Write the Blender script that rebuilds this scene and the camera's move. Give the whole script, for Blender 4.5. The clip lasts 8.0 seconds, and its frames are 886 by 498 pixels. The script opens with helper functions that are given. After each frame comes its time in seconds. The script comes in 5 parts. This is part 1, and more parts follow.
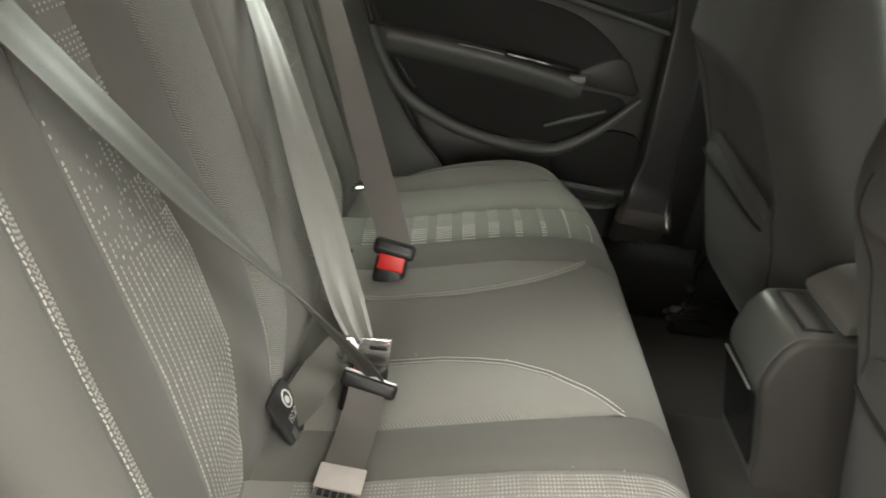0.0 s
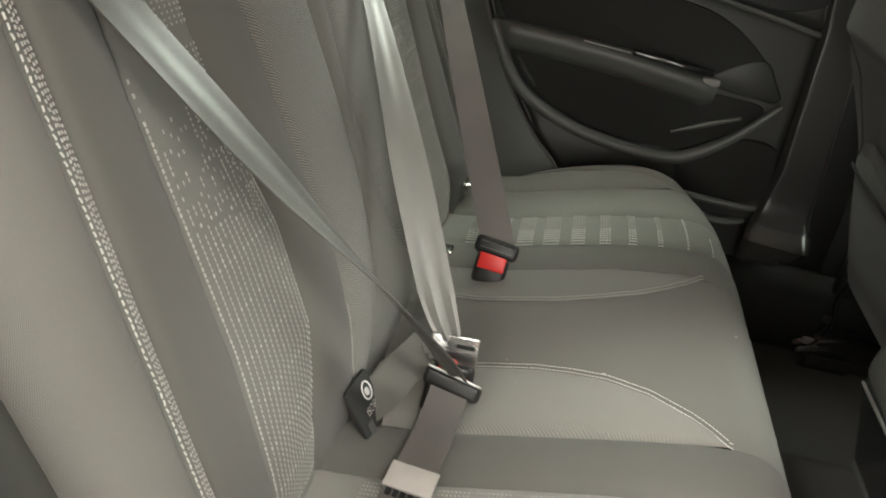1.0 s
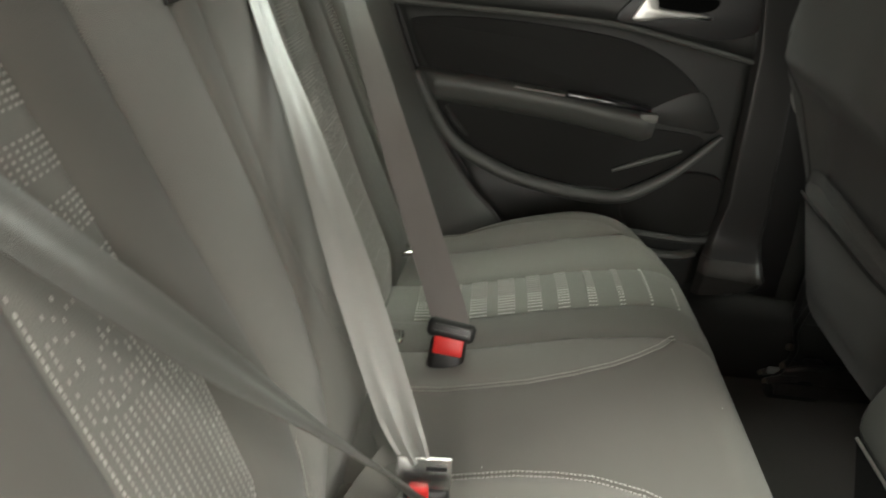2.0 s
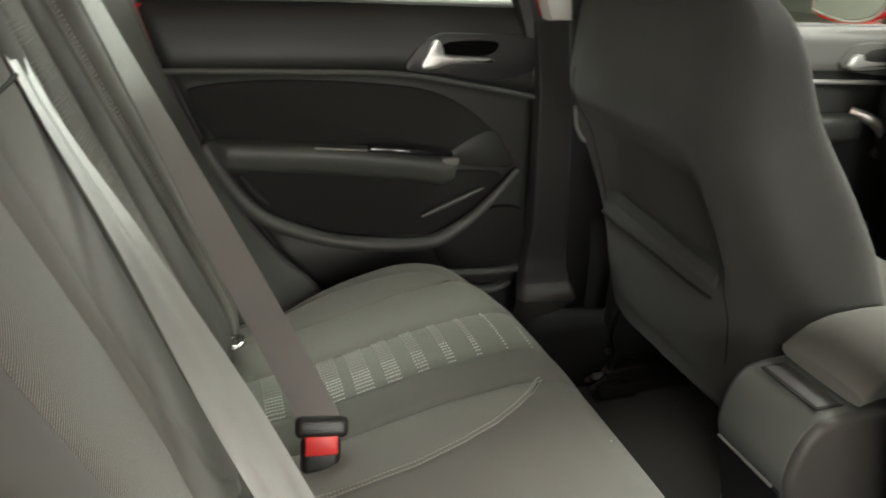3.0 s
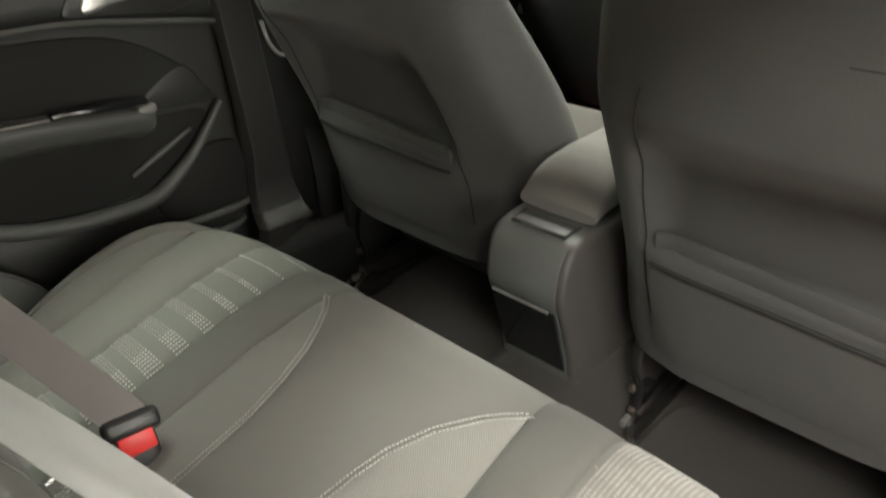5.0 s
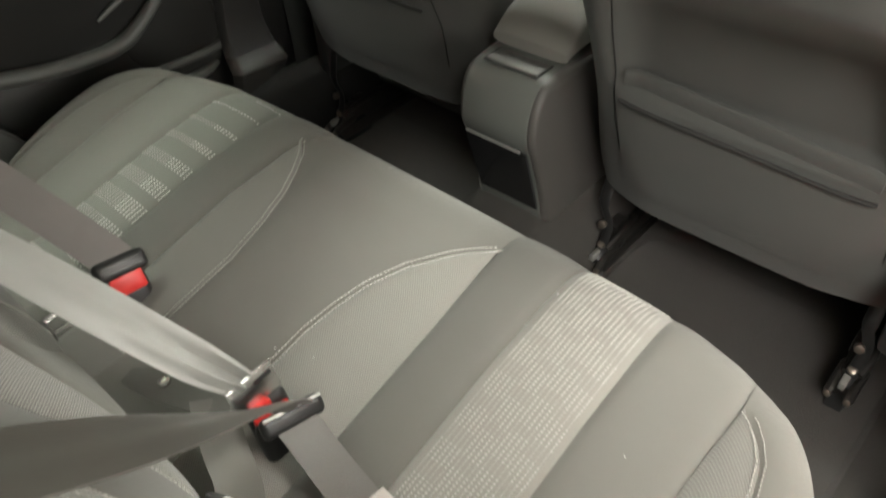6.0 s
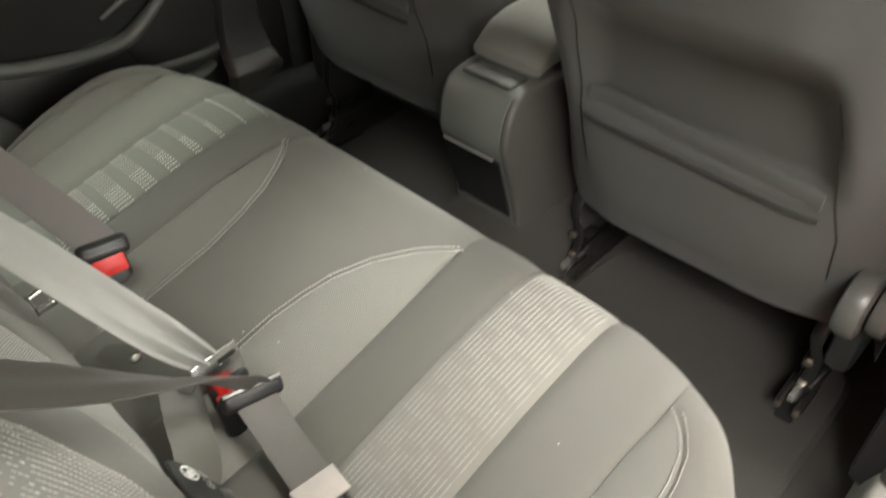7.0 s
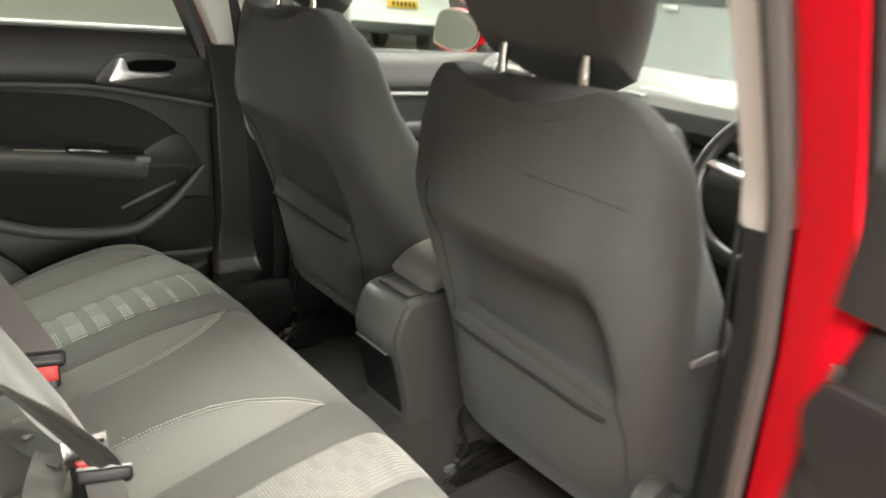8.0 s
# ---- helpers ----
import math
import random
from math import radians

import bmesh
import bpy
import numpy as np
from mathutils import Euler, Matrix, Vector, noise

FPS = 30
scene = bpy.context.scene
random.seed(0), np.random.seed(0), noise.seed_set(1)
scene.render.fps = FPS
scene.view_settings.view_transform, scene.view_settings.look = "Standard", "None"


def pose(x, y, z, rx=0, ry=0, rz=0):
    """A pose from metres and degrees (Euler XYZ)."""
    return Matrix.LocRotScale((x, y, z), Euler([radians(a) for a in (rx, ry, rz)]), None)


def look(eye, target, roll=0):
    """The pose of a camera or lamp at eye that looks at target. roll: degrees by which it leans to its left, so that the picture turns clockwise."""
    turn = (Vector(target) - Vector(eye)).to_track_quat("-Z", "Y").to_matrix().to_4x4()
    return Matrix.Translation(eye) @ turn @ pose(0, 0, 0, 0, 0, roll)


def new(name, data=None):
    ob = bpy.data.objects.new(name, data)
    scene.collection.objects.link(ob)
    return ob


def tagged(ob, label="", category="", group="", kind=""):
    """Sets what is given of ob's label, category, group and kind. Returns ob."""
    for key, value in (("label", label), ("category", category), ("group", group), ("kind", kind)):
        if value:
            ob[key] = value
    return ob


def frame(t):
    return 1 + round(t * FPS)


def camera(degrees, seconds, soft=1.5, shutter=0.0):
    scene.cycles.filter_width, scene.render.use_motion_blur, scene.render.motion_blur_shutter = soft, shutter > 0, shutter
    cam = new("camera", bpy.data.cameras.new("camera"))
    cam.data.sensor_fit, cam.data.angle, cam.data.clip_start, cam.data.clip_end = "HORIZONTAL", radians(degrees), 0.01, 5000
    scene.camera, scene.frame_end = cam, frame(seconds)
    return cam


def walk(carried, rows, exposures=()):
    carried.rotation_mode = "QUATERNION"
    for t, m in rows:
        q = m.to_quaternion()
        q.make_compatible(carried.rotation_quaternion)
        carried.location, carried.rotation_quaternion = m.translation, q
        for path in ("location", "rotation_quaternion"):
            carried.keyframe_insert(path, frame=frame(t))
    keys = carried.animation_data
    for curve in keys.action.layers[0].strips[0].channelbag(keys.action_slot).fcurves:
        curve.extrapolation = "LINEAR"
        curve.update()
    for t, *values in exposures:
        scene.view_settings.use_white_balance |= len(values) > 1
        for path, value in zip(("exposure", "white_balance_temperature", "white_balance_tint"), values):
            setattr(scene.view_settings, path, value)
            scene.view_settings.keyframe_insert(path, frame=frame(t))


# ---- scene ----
cam = camera(62.1, 8.0, soft=1.7, shutter=0.5)
PATH = [
    (0, (0.94, 0.146, 1.0), (-0.823, 0.209, 0.057), 8.9),
    (0.5, (0.909, 0.182, 0.968), (-0.858, 0.028, 0.043), 8.4),
    (1, (0.896, 0.181, 0.962), (-0.837, -0.087, 0.0), 7.9),
    (1.2, (0.868, 0.179, 0.969), (-0.868, -0.104, 0.018), 6.6),
    (2.3, (0.723, 0.104, 1.002), (-1.08, 0.177, 0.141), 3.6),
    (2.5, (0.702, 0.083, 1.004), (-1.096, 0.321, 0.161), 3.7),
    (3, (0.656, -0.006, 1.023), (-1.089, 0.561, 0.227), 2.6),
    (3.5, (0.606, -0.062, 1.035), (-1.018, 0.796, 0.241), 0.9),
    (4, (0.581, -0.081, 1.038), (-0.89, 1.011, 0.235), 0.3),
    (4.5, (0.591, -0.083, 1.031), (-0.749, 1.136, 0.183), -1.9),
    (4.7, (0.599, -0.09, 1.032), (-0.691, 1.143, 0.129), -2.9),
    (5.8, (0.634, -0.103, 1.045), (-0.447, 0.982, -0.241), -4.1),
    (6, (0.645, -0.103, 1.044), (-0.41, 0.932, -0.304), -4.3),
    (6.5, (0.673, -0.106, 1.046), (-0.343, 0.858, -0.381), -3.9),
    (7, (0.721, -0.103, 1.06), (-0.361, 0.942, -0.259), -2.0),
    (7.2, (0.756, -0.088, 1.078), (-0.382, 1.011, -0.146), -0.8),
    (7.5, (0.851, -0.088, 1.067), (-0.421, 1.107, 0.091), 2.1),
    (7.7, (0.929, -0.095, 1.06), (-0.421, 1.131, 0.239), 4.0),
    (8, (1.101, -0.099, 1.055), (-0.343, 1.113, 0.384), 5.5),
]
walk(cam, [(t, look(eye, target, roll)) for t, eye, target, roll in PATH], [(0, -0.18), (1.2, -0.20), (2.3, -0.16), (3.0, -0.03), (3.5, 0.06), (4.7, 0.12), (5.8, 0.15), (6.5, 0.14), (7.5, 0.31), (8, 0.37)])

# ---- world and light ----
world = bpy.data.worlds.new("world")
scene.world = world
world.use_nodes = True
world.node_tree.nodes["Background"].inputs[0].default_value = (0.9, 0.93, 1.0, 1)
world.node_tree.nodes["Background"].inputs[1].default_value = 0.15


NEUTRAL, WARM, COOL = (0.955, 0.98, 0.905), (0.985, 0.962, 0.892), (0.930, 0.99, 0.890)


def fill_lamp(x, y, z, sx, sy, watts, color=NEUTRAL):
    data = bpy.data.lights.new("fill_lamp", "AREA")
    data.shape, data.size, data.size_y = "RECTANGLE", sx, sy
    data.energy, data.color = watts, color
    ob = new("fill_lamp", data)
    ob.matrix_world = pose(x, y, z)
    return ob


# added fill lamps under the ceiling, without fixtures
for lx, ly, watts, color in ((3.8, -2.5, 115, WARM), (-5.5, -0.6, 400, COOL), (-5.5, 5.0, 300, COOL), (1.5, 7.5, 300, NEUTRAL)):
    fill_lamp(lx, ly, 3.75, 1.6, 3.2, watts, color)
# added fill lamps close round the car; no such panels are seen
fill_lamp(1.9, 1.0, 2.6, 1.2, 0.9, 125, WARM)
fill_lamp(4.0, 1.5, 2.6, 1.2, 0.9, 260, WARM)
fill_lamp(1.9, -1.3, 2.6, 1.2, 0.9, 145, WARM)
fill_lamp(-1.5, 0.05, 2.6, 0.8, 1.6, 105, COOL)
fill_lamp(-0.6, 3.2, 2.6, 1.2, 0.9, 210)
# added fill lamp, tilted in through the side windows towards the near belt
slant = fill_lamp(-6.0, 2.4, 2.7, 1.2, 0.7, 150, COOL)
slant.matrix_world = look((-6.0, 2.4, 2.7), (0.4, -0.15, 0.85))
# added wide fill lamp before the closed east wall; no glazing is there
side_fill = fill_lamp(8.85, 0.2, 1.55, 9.0, 3.2, 900, WARM)
side_fill.matrix_world = look((8.85, 0.2, 1.55), (0, 0.2, 1.55))


# ---- materials ----
def node(nt, kind, **inputs):
    n = nt.nodes.new(kind)
    for key, value in inputs.items():
        n.inputs[key.replace("_", " ")].default_value = value
    return n


def material(name, color, rough=0.6, metal=0.0, vary=0.25, big=6.0, fine=220.0, bump=0.15, dist=0.0008, weave=0.0, sheen=0.0,
             coat=0.0, second=None, spec=0.5, coat_rough=0.03):
    """A surface with wear at two scales; weave: threads a metre of a woven cloth."""
    m = bpy.data.materials.new(name)
    m.use_nodes = True
    nt = m.node_tree
    p = nt.nodes["Principled BSDF"]
    at = nt.nodes.new("ShaderNodeTexCoord")
    large = node(nt, "ShaderNodeTexNoise", Scale=big, Detail=4.0, Roughness=0.6)
    small = node(nt, "ShaderNodeTexNoise", Scale=fine, Detail=3.0)
    for n in (large, small):
        nt.links.new(at.outputs["Object"], n.inputs["Vector"])
    lo = tuple(c * (1 - vary) for c in color)
    hi = tuple(min(1, c * (1 + vary)) for c in (second or color))
    mix = nt.nodes.new("ShaderNodeMix")
    mix.data_type = "RGBA"
    mix.inputs["A"].default_value, mix.inputs["B"].default_value = (*lo, 1), (*hi, 1)
    both = nt.nodes.new("ShaderNodeMath")
    both.operation = "MULTIPLY_ADD"
    both.inputs[1].default_value = 0.45
    half = nt.nodes.new("ShaderNodeMath")
    half.operation = "MULTIPLY"
    half.inputs[1].default_value = 0.55
    nt.links.new(large.outputs["Fac"], half.inputs[0])
    nt.links.new(small.outputs["Fac"], both.inputs[0])
    nt.links.new(half.outputs[0], both.inputs[2])
    nt.links.new(both.outputs[0], mix.inputs["Factor"])
    nt.links.new(mix.outputs["Result"], p.inputs["Base Color"])
    p.inputs["Roughness"].default_value, p.inputs["Metallic"].default_value = rough, metal
    p.inputs["Specular IOR Level"].default_value = spec
    p.inputs["Sheen Weight"].default_value, p.inputs["Coat Weight"].default_value = sheen, coat
    p.inputs["Sheen Roughness"].default_value, p.inputs["Coat Roughness"].default_value = 0.5, coat_rough
    height = small.outputs["Fac"]
    if weave:
        total = None
        for direction in ("X", "Y", "Z"):
            w = node(nt, "ShaderNodeTexWave", Scale=weave, Distortion=0.6)
            w.bands_direction = direction
            nt.links.new(at.outputs["Object"], w.inputs["Vector"])
            if total is None:
                total = w.outputs["Fac"]
            else:
                add = nt.nodes.new("ShaderNodeMath")
                nt.links.new(total, add.inputs[0])
                nt.links.new(w.outputs["Fac"], add.inputs[1])
                total = add.outputs[0]
        height = total
    if bump:
        b = node(nt, "ShaderNodeBump", Strength=bump, Distance=dist)
        nt.links.new(height, b.inputs["Height"])
        nt.links.new(b.outputs["Normal"], p.inputs["Normal"])
    return m


def netting(name, color, dot, cell):
    """A knitted spacer cloth: pale knots in a lattice on a darker ground."""
    m = material(name, color, rough=0.85, sheen=0.2)
    nt = m.node_tree
    p = nt.nodes["Principled BSDF"]

    def calc(op, a, b=None):
        n = nt.nodes.new("ShaderNodeMath")
        n.operation = op
        for i, v in enumerate((a, b)):
            if v is None:
                continue
            if isinstance(v, (int, float)):
                n.inputs[i].default_value = v
            else:
                nt.links.new(v, n.inputs[i])
        return n.outputs[0]

    at = nt.nodes.new("ShaderNodeTexCoord")
    axes = nt.nodes.new("ShaderNodeSeparateXYZ")
    nt.links.new(at.outputs["Object"], axes.inputs[0])
    along = calc("SUBTRACT", axes.outputs["Z"], axes.outputs["Y"])
    k = 2 * math.pi / cell
    wave = calc("MULTIPLY", calc("SINE", calc("MULTIPLY", axes.outputs["X"], k)), calc("SINE", calc("MULTIPLY", along, k)))
    ramp = nt.nodes.new("ShaderNodeValToRGB")
    ramp.color_ramp.elements[0].position, ramp.color_ramp.elements[1].position = 0.1, 0.5
    ramp.color_ramp.elements[0].color, ramp.color_ramp.elements[1].color = (*color, 1), (*dot, 1)
    nt.links.new(wave, ramp.inputs["Fac"])
    nt.links.new(ramp.outputs["Color"], p.inputs["Base Color"])
    b = node(nt, "ShaderNodeBump", Strength=0.5, Distance=0.0008)
    nt.links.new(wave, b.inputs["Height"])
    nt.links.new(b.outputs["Normal"], p.inputs["Normal"])
    return m


def glass(name, tint):
    m = bpy.data.materials.new(name)
    m.use_nodes = True
    nt = m.node_tree
    nt.nodes.remove(nt.nodes["Principled BSDF"])
    out = nt.nodes["Material Output"]
    clear = node(nt, "ShaderNodeBsdfTransparent", Color=(*tint, 1))
    shine = node(nt, "ShaderNodeBsdfGlossy", Roughness=0.02)
    fres = node(nt, "ShaderNodeFresnel", IOR=1.45)
    mix = nt.nodes.new("ShaderNodeMixShader")
    nt.links.new(fres.outputs[0], mix.inputs[0])
    nt.links.new(clear.outputs[0], mix.inputs[1])
    nt.links.new(shine.outputs[0], mix.inputs[2])
    nt.links.new(mix.outputs[0], out.inputs["Surface"])
    return m


CLOTH = material("charcoal_cloth", (0.163, 0.159, 0.142), 0.9, vary=0.16, big=5, fine=900, bump=0.25, dist=0.0006, weave=420, sheen=0.12, spec=0.3)
CLOTH_BACK = material("seat_back_cloth", (0.066, 0.067, 0.0625), 0.9, vary=0.34, big=7, fine=520, bump=0.35, dist=0.0006, weave=420, sheen=0.12, spec=0.3)
CLOTH_BAND = material("dark_band_cloth", (0.126, 0.123, 0.110), 0.88, vary=0.14, big=5, fine=900, bump=0.25, dist=0.0006, weave=420, sheen=0.12, spec=0.3)
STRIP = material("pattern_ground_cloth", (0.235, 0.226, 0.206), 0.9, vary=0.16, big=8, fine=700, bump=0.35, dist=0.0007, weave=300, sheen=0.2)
NET = netting("knitted_mesh_cloth", (0.120, 0.117, 0.106), (0.33, 0.32, 0.288), 0.0042)
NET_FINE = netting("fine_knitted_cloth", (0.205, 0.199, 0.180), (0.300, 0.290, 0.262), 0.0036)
# soft crescent knit, and the far insert's darker copy with shade in its colour
NET_SOFT = netting("soft_and_shaded_knit_cloth", (0.160, 0.157, 0.141), (0.205, 0.20, 0.18), 0.0036)
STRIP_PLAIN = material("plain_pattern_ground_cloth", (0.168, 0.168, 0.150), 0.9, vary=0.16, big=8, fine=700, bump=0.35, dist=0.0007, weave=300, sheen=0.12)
WEAVE_PALE = material("pale_woven_thread", (0.40, 0.39, 0.357), 0.75, vary=0.25, fine=600)
WEAVE_GREY = material("grey_woven_thread", (0.325, 0.315, 0.29), 0.8, vary=0.25, fine=600)
THREAD = material("pale_thread", (0.60, 0.59, 0.545), 0.7, vary=0.2, fine=600)
THREAD_DIM = material("grey_thread", (0.37, 0.36, 0.33), 0.75, vary=0.2, fine=600)
PLASTIC = material("grained_black_plastic", (0.030, 0.031, 0.030), 0.5, vary=0.2, fine=1100, bump=0.35, dist=0.0004)
PLASTIC_SOFT = material("soft_dark_plastic", (0.025, 0.026, 0.024), 0.5, vary=0.2, fine=1400, bump=0.3, dist=0.0003)
PLASTIC_GREY = material("grey_trim_plastic", (0.086, 0.088, 0.081), 0.45, vary=0.15, fine=1100, bump=0.3, dist=0.0003)
PLASTIC_PALE = material("light_grey_plastic", (0.20, 0.197, 0.182), 0.55, vary=0.12, fine=900, bump=0.25, dist=0.0003)
PLASTIC_SATIN = material("satin_dark_plastic", (0.085, 0.088, 0.082), 0.33, vary=0.15, fine=1300, bump=0.2, dist=0.0002)
GLOSS_BLACK = material("gloss_black_plastic", (0.012, 0.012, 0.013), 0.15, vary=0.2, bump=0.02, coat=0.5)
DOOR_CLOTH = material("door_insert_and_shade_black", (0.014, 0.014, 0.013), 0.9, vary=0.2, fine=900, bump=0.2, dist=0.0005, weave=400)
PALE_TRIM = material("pale_pillar_trim", (0.68, 0.67, 0.63), 0.7, vary=0.06, fine=900, bump=0.15, dist=0.0003)
HEADLINER = material("headliner_cloth", (0.5, 0.49, 0.46), 0.95, vary=0.08, fine=900, bump=0.2)
CARPET = material("black_carpet", (0.044, 0.041, 0.037), 0.98, vary=0.55, big=7, fine=700, bump=0.8, dist=0.002)
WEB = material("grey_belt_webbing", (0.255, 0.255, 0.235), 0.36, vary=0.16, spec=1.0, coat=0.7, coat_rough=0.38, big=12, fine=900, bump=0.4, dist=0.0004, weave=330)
# one brown-grey webbing in two tones: each belt's shade is in its colour
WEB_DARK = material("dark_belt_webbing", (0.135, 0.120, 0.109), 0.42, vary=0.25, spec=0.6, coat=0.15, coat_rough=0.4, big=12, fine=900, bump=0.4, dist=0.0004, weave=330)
WEB_BROWN = material("shaded_shiny_belt_webbing", (0.062, 0.057, 0.048), 0.36, vary=0.2, spec=1.0, coat=0.8, coat_rough=0.36, big=12, fine=900, bump=0.4, dist=0.0004, weave=330)
CONSOLE_SKIN = material("console_satin_plastic", (0.100, 0.106, 0.098), 0.27, spec=0.9, vary=0.15, big=9, fine=1300, bump=0.2, dist=0.0002)
WEB_BLACK = material("black_belt_webbing", (0.04, 0.039, 0.037), 0.6, vary=0.15, big=12, fine=900, bump=0.4, dist=0.0004, weave=330)
CHROME = material("brushed_metal", (0.62, 0.62, 0.60), 0.25, 1.0, vary=0.1, bump=0.05)
SATIN_METAL = material("satin_silver", (0.55, 0.55, 0.53), 0.38, 0.8, vary=0.08, bump=0.05)
STEEL = material("dark_steel", (0.10, 0.094, 0.088), 0.34, 0.9, vary=0.4, big=30, bump=0.2)
WORN_BOLT = material("worn_brown_steel", (0.24, 0.205, 0.175), 0.35, 0.9, vary=0.4, big=60, bump=0.2)
RED_BUTTON = material("red_plastic", (0.75, 0.03, 0.025), 0.4, vary=0.08, bump=0.05)
RED_PAINT = material("red_car_paint", (0.62, 0.004, 0.016), 0.35, vary=0.06, bump=0.0, coat=0.2, spec=0.12)
WHITE_PAINT = material("white_car_paint", (0.74, 0.75, 0.73), 0.3, vary=0.05, bump=0.0, coat=0.6)
YELLOW = material("yellow_plate", (0.75, 0.45, 0.02), 0.4, vary=0.05, bump=0.02)
SEAM = material("dark_seam_thread", (0.020, 0.019, 0.018), 0.85, vary=0.2, bump=0.0)
LABEL_INK = material("white_print", (0.75, 0.75, 0.72), 0.6, vary=0.05, bump=0.0)
# paler than the dashboard face: windscreen light is put into this colour
DASH_TOP = material("lit_dashboard_skin", (0.115, 0.115, 0.108), 0.42, vary=0.15, big=9, fine=1100, bump=0.25, dist=0.0003)
CHEEK = material("warm_grey_grained_plastic", (0.060, 0.056, 0.052), 0.5, vary=0.2, big=9, fine=1300, bump=0.3, dist=0.0003)
PILLAR_SATIN = material("satin_pillar_plastic", (0.030, 0.029, 0.028), 0.28, spec=0.8, vary=0.2, big=9, fine=1200, bump=0.25, dist=0.0003)
PILLAR_FOOT = material("highlit_pillar_foot_plastic", (0.050, 0.049, 0.046), 0.26, spec=0.9, vary=0.2, big=9, fine=1200, bump=0.2, dist=0.0003)
# same webbing as the near belt, toned for the shade round the buckle
WEB_LAP = material("shaded_lap_webbing", (0.092, 0.082, 0.074), 0.38, vary=0.25, spec=0.8, coat=0.3, coat_rough=0.36, big=12, fine=900, bump=0.4, dist=0.0004, weave=330)
SILL_SHINE = material("sill_reflection_tone", (0.26, 0.27, 0.25), 0.4, vary=0.12, fine=1100, bump=0.2, dist=0.0003)
LABEL_CLOTH = material("pale_label_cloth", (0.46, 0.43, 0.40), 0.6, vary=0.2, big=40, fine=900, bump=0.25, dist=0.0003)
MAT = material("black_floor_mat", (0.050, 0.047, 0.043), 0.98, vary=0.45, big=4, fine=500, bump=0.8, dist=0.002)
SILVER_PAINT = material("pale_silver_car_paint", (0.21, 0.222, 0.232), 0.5, vary=0.16, bump=0.0, spec=0.15)
VOID = material("recess_shade_black", (0.003, 0.003, 0.003), 0.9, vary=0.1, bump=0.0, spec=0.05)
INK = material("black_print", (0.012, 0.012, 0.012), 0.6, vary=0.1, bump=0.0)
BLACK = material("black_moulding", (0.014, 0.014, 0.014), 0.38, vary=0.2, fine=900, bump=0.15, dist=0.0003)
PILLAR_BLACK = material("black_pillar_and_gap_shade", (0.022, 0.022, 0.022), 0.45, vary=0.2, fine=1100, bump=0.3, dist=0.0003)
RUBBER = material("rubber_seal", (0.075, 0.072, 0.068), 0.65, vary=0.2, fine=300)
TILE = material("worn_hall_floor", (0.33, 0.31, 0.27), 0.4, vary=0.18, big=1.2, fine=30, bump=0.05)
WALL = material("painted_wall", (0.45, 0.445, 0.41), 0.85, vary=0.08, big=1.0, fine=60, bump=0.1)
GREEN_GLASS = glass("green_tinted_glass", (0.80, 0.87, 0.78))
DARK_GLASS = material("dark_window", (0.05, 0.06, 0.06), 0.08, vary=0.2, bump=0.0, coat=0.5)


# ---- mesh helpers ----
def thing(name, at, label, category, group="", kind=""):
    e = new(name)
    e.location = at
    e.empty_display_size = 0.05
    return tagged(e, label, category, group, kind)


def part(name, data, mat, parent, label="", kind=""):
    """data: (verts, faces), given in world metres. One mesh object under a thing or a part."""
    me = bpy.data.meshes.new(name)
    me.from_pydata([tuple(v) for v in data[0]], [], data[1])
    me.update()
    me.validate()
    me.materials.append(mat)
    for poly in me.polygons:
        poly.use_smooth = True
    me.set_sharp_from_angle(angle=radians(38))
    ob = new(name, me)
    if parent is not None:
        ob.parent = parent
        if parent.type == "EMPTY":
            ob.matrix_parent_inverse = Matrix.Translation(parent.location).inverted()
    if label:
        ob["label"] = label
    if kind:
        ob["kind"] = kind
    return ob


def whole(name, data, mat, label, category, group="", kind=""):
    return tagged(part(name, data, mat, None), label, category, group, kind)


def join(*many):
    verts, faces = [], []
    for v, f in many:
        k = len(verts)
        verts += [tuple(p) for p in v]
        faces += [[i + k for i in face] for face in f]
    return verts, faces


def from_bm(bm):
    bm.verts.index_update()
    out = [v.co[:] for v in bm.verts], [[v.index for v in f.verts] for f in bm.faces]
    bm.free()
    return out


def grid(fn, nu, nv, close_u=False):
    """A sheet fn(u, v) with u and v from 0 to 1."""
    count = nu if close_u else nu + 1
    verts = [fn(i / nu, j / nv) for j in range(nv + 1) for i in range(count)]
    faces = []
    for j in range(nv):
        for i in range(nu):
            k = (i + 1) % count
            faces.append([j * count + i, j * count + k, (j + 1) * count + k, (j + 1) * count + i])
    return verts, faces


def box(lo, hi, bevel=0.004, turn=None, segments=2):
    """A block with rounded edges; turn: a matrix laid on it after."""
    bm = bmesh.new()
    bmesh.ops.create_cube(bm, size=1)
    for v in bm.verts:
        v.co = Vector([lo[i] + (v.co[i] + 0.5) * (hi[i] - lo[i]) for i in range(3)])
    if bevel:
        bmesh.ops.bevel(bm, geom=bm.edges[:], offset=bevel, segments=segments, affect="EDGES", profile=0.5)
    if turn is not None:
        bm.transform(turn)
    return from_bm(bm)


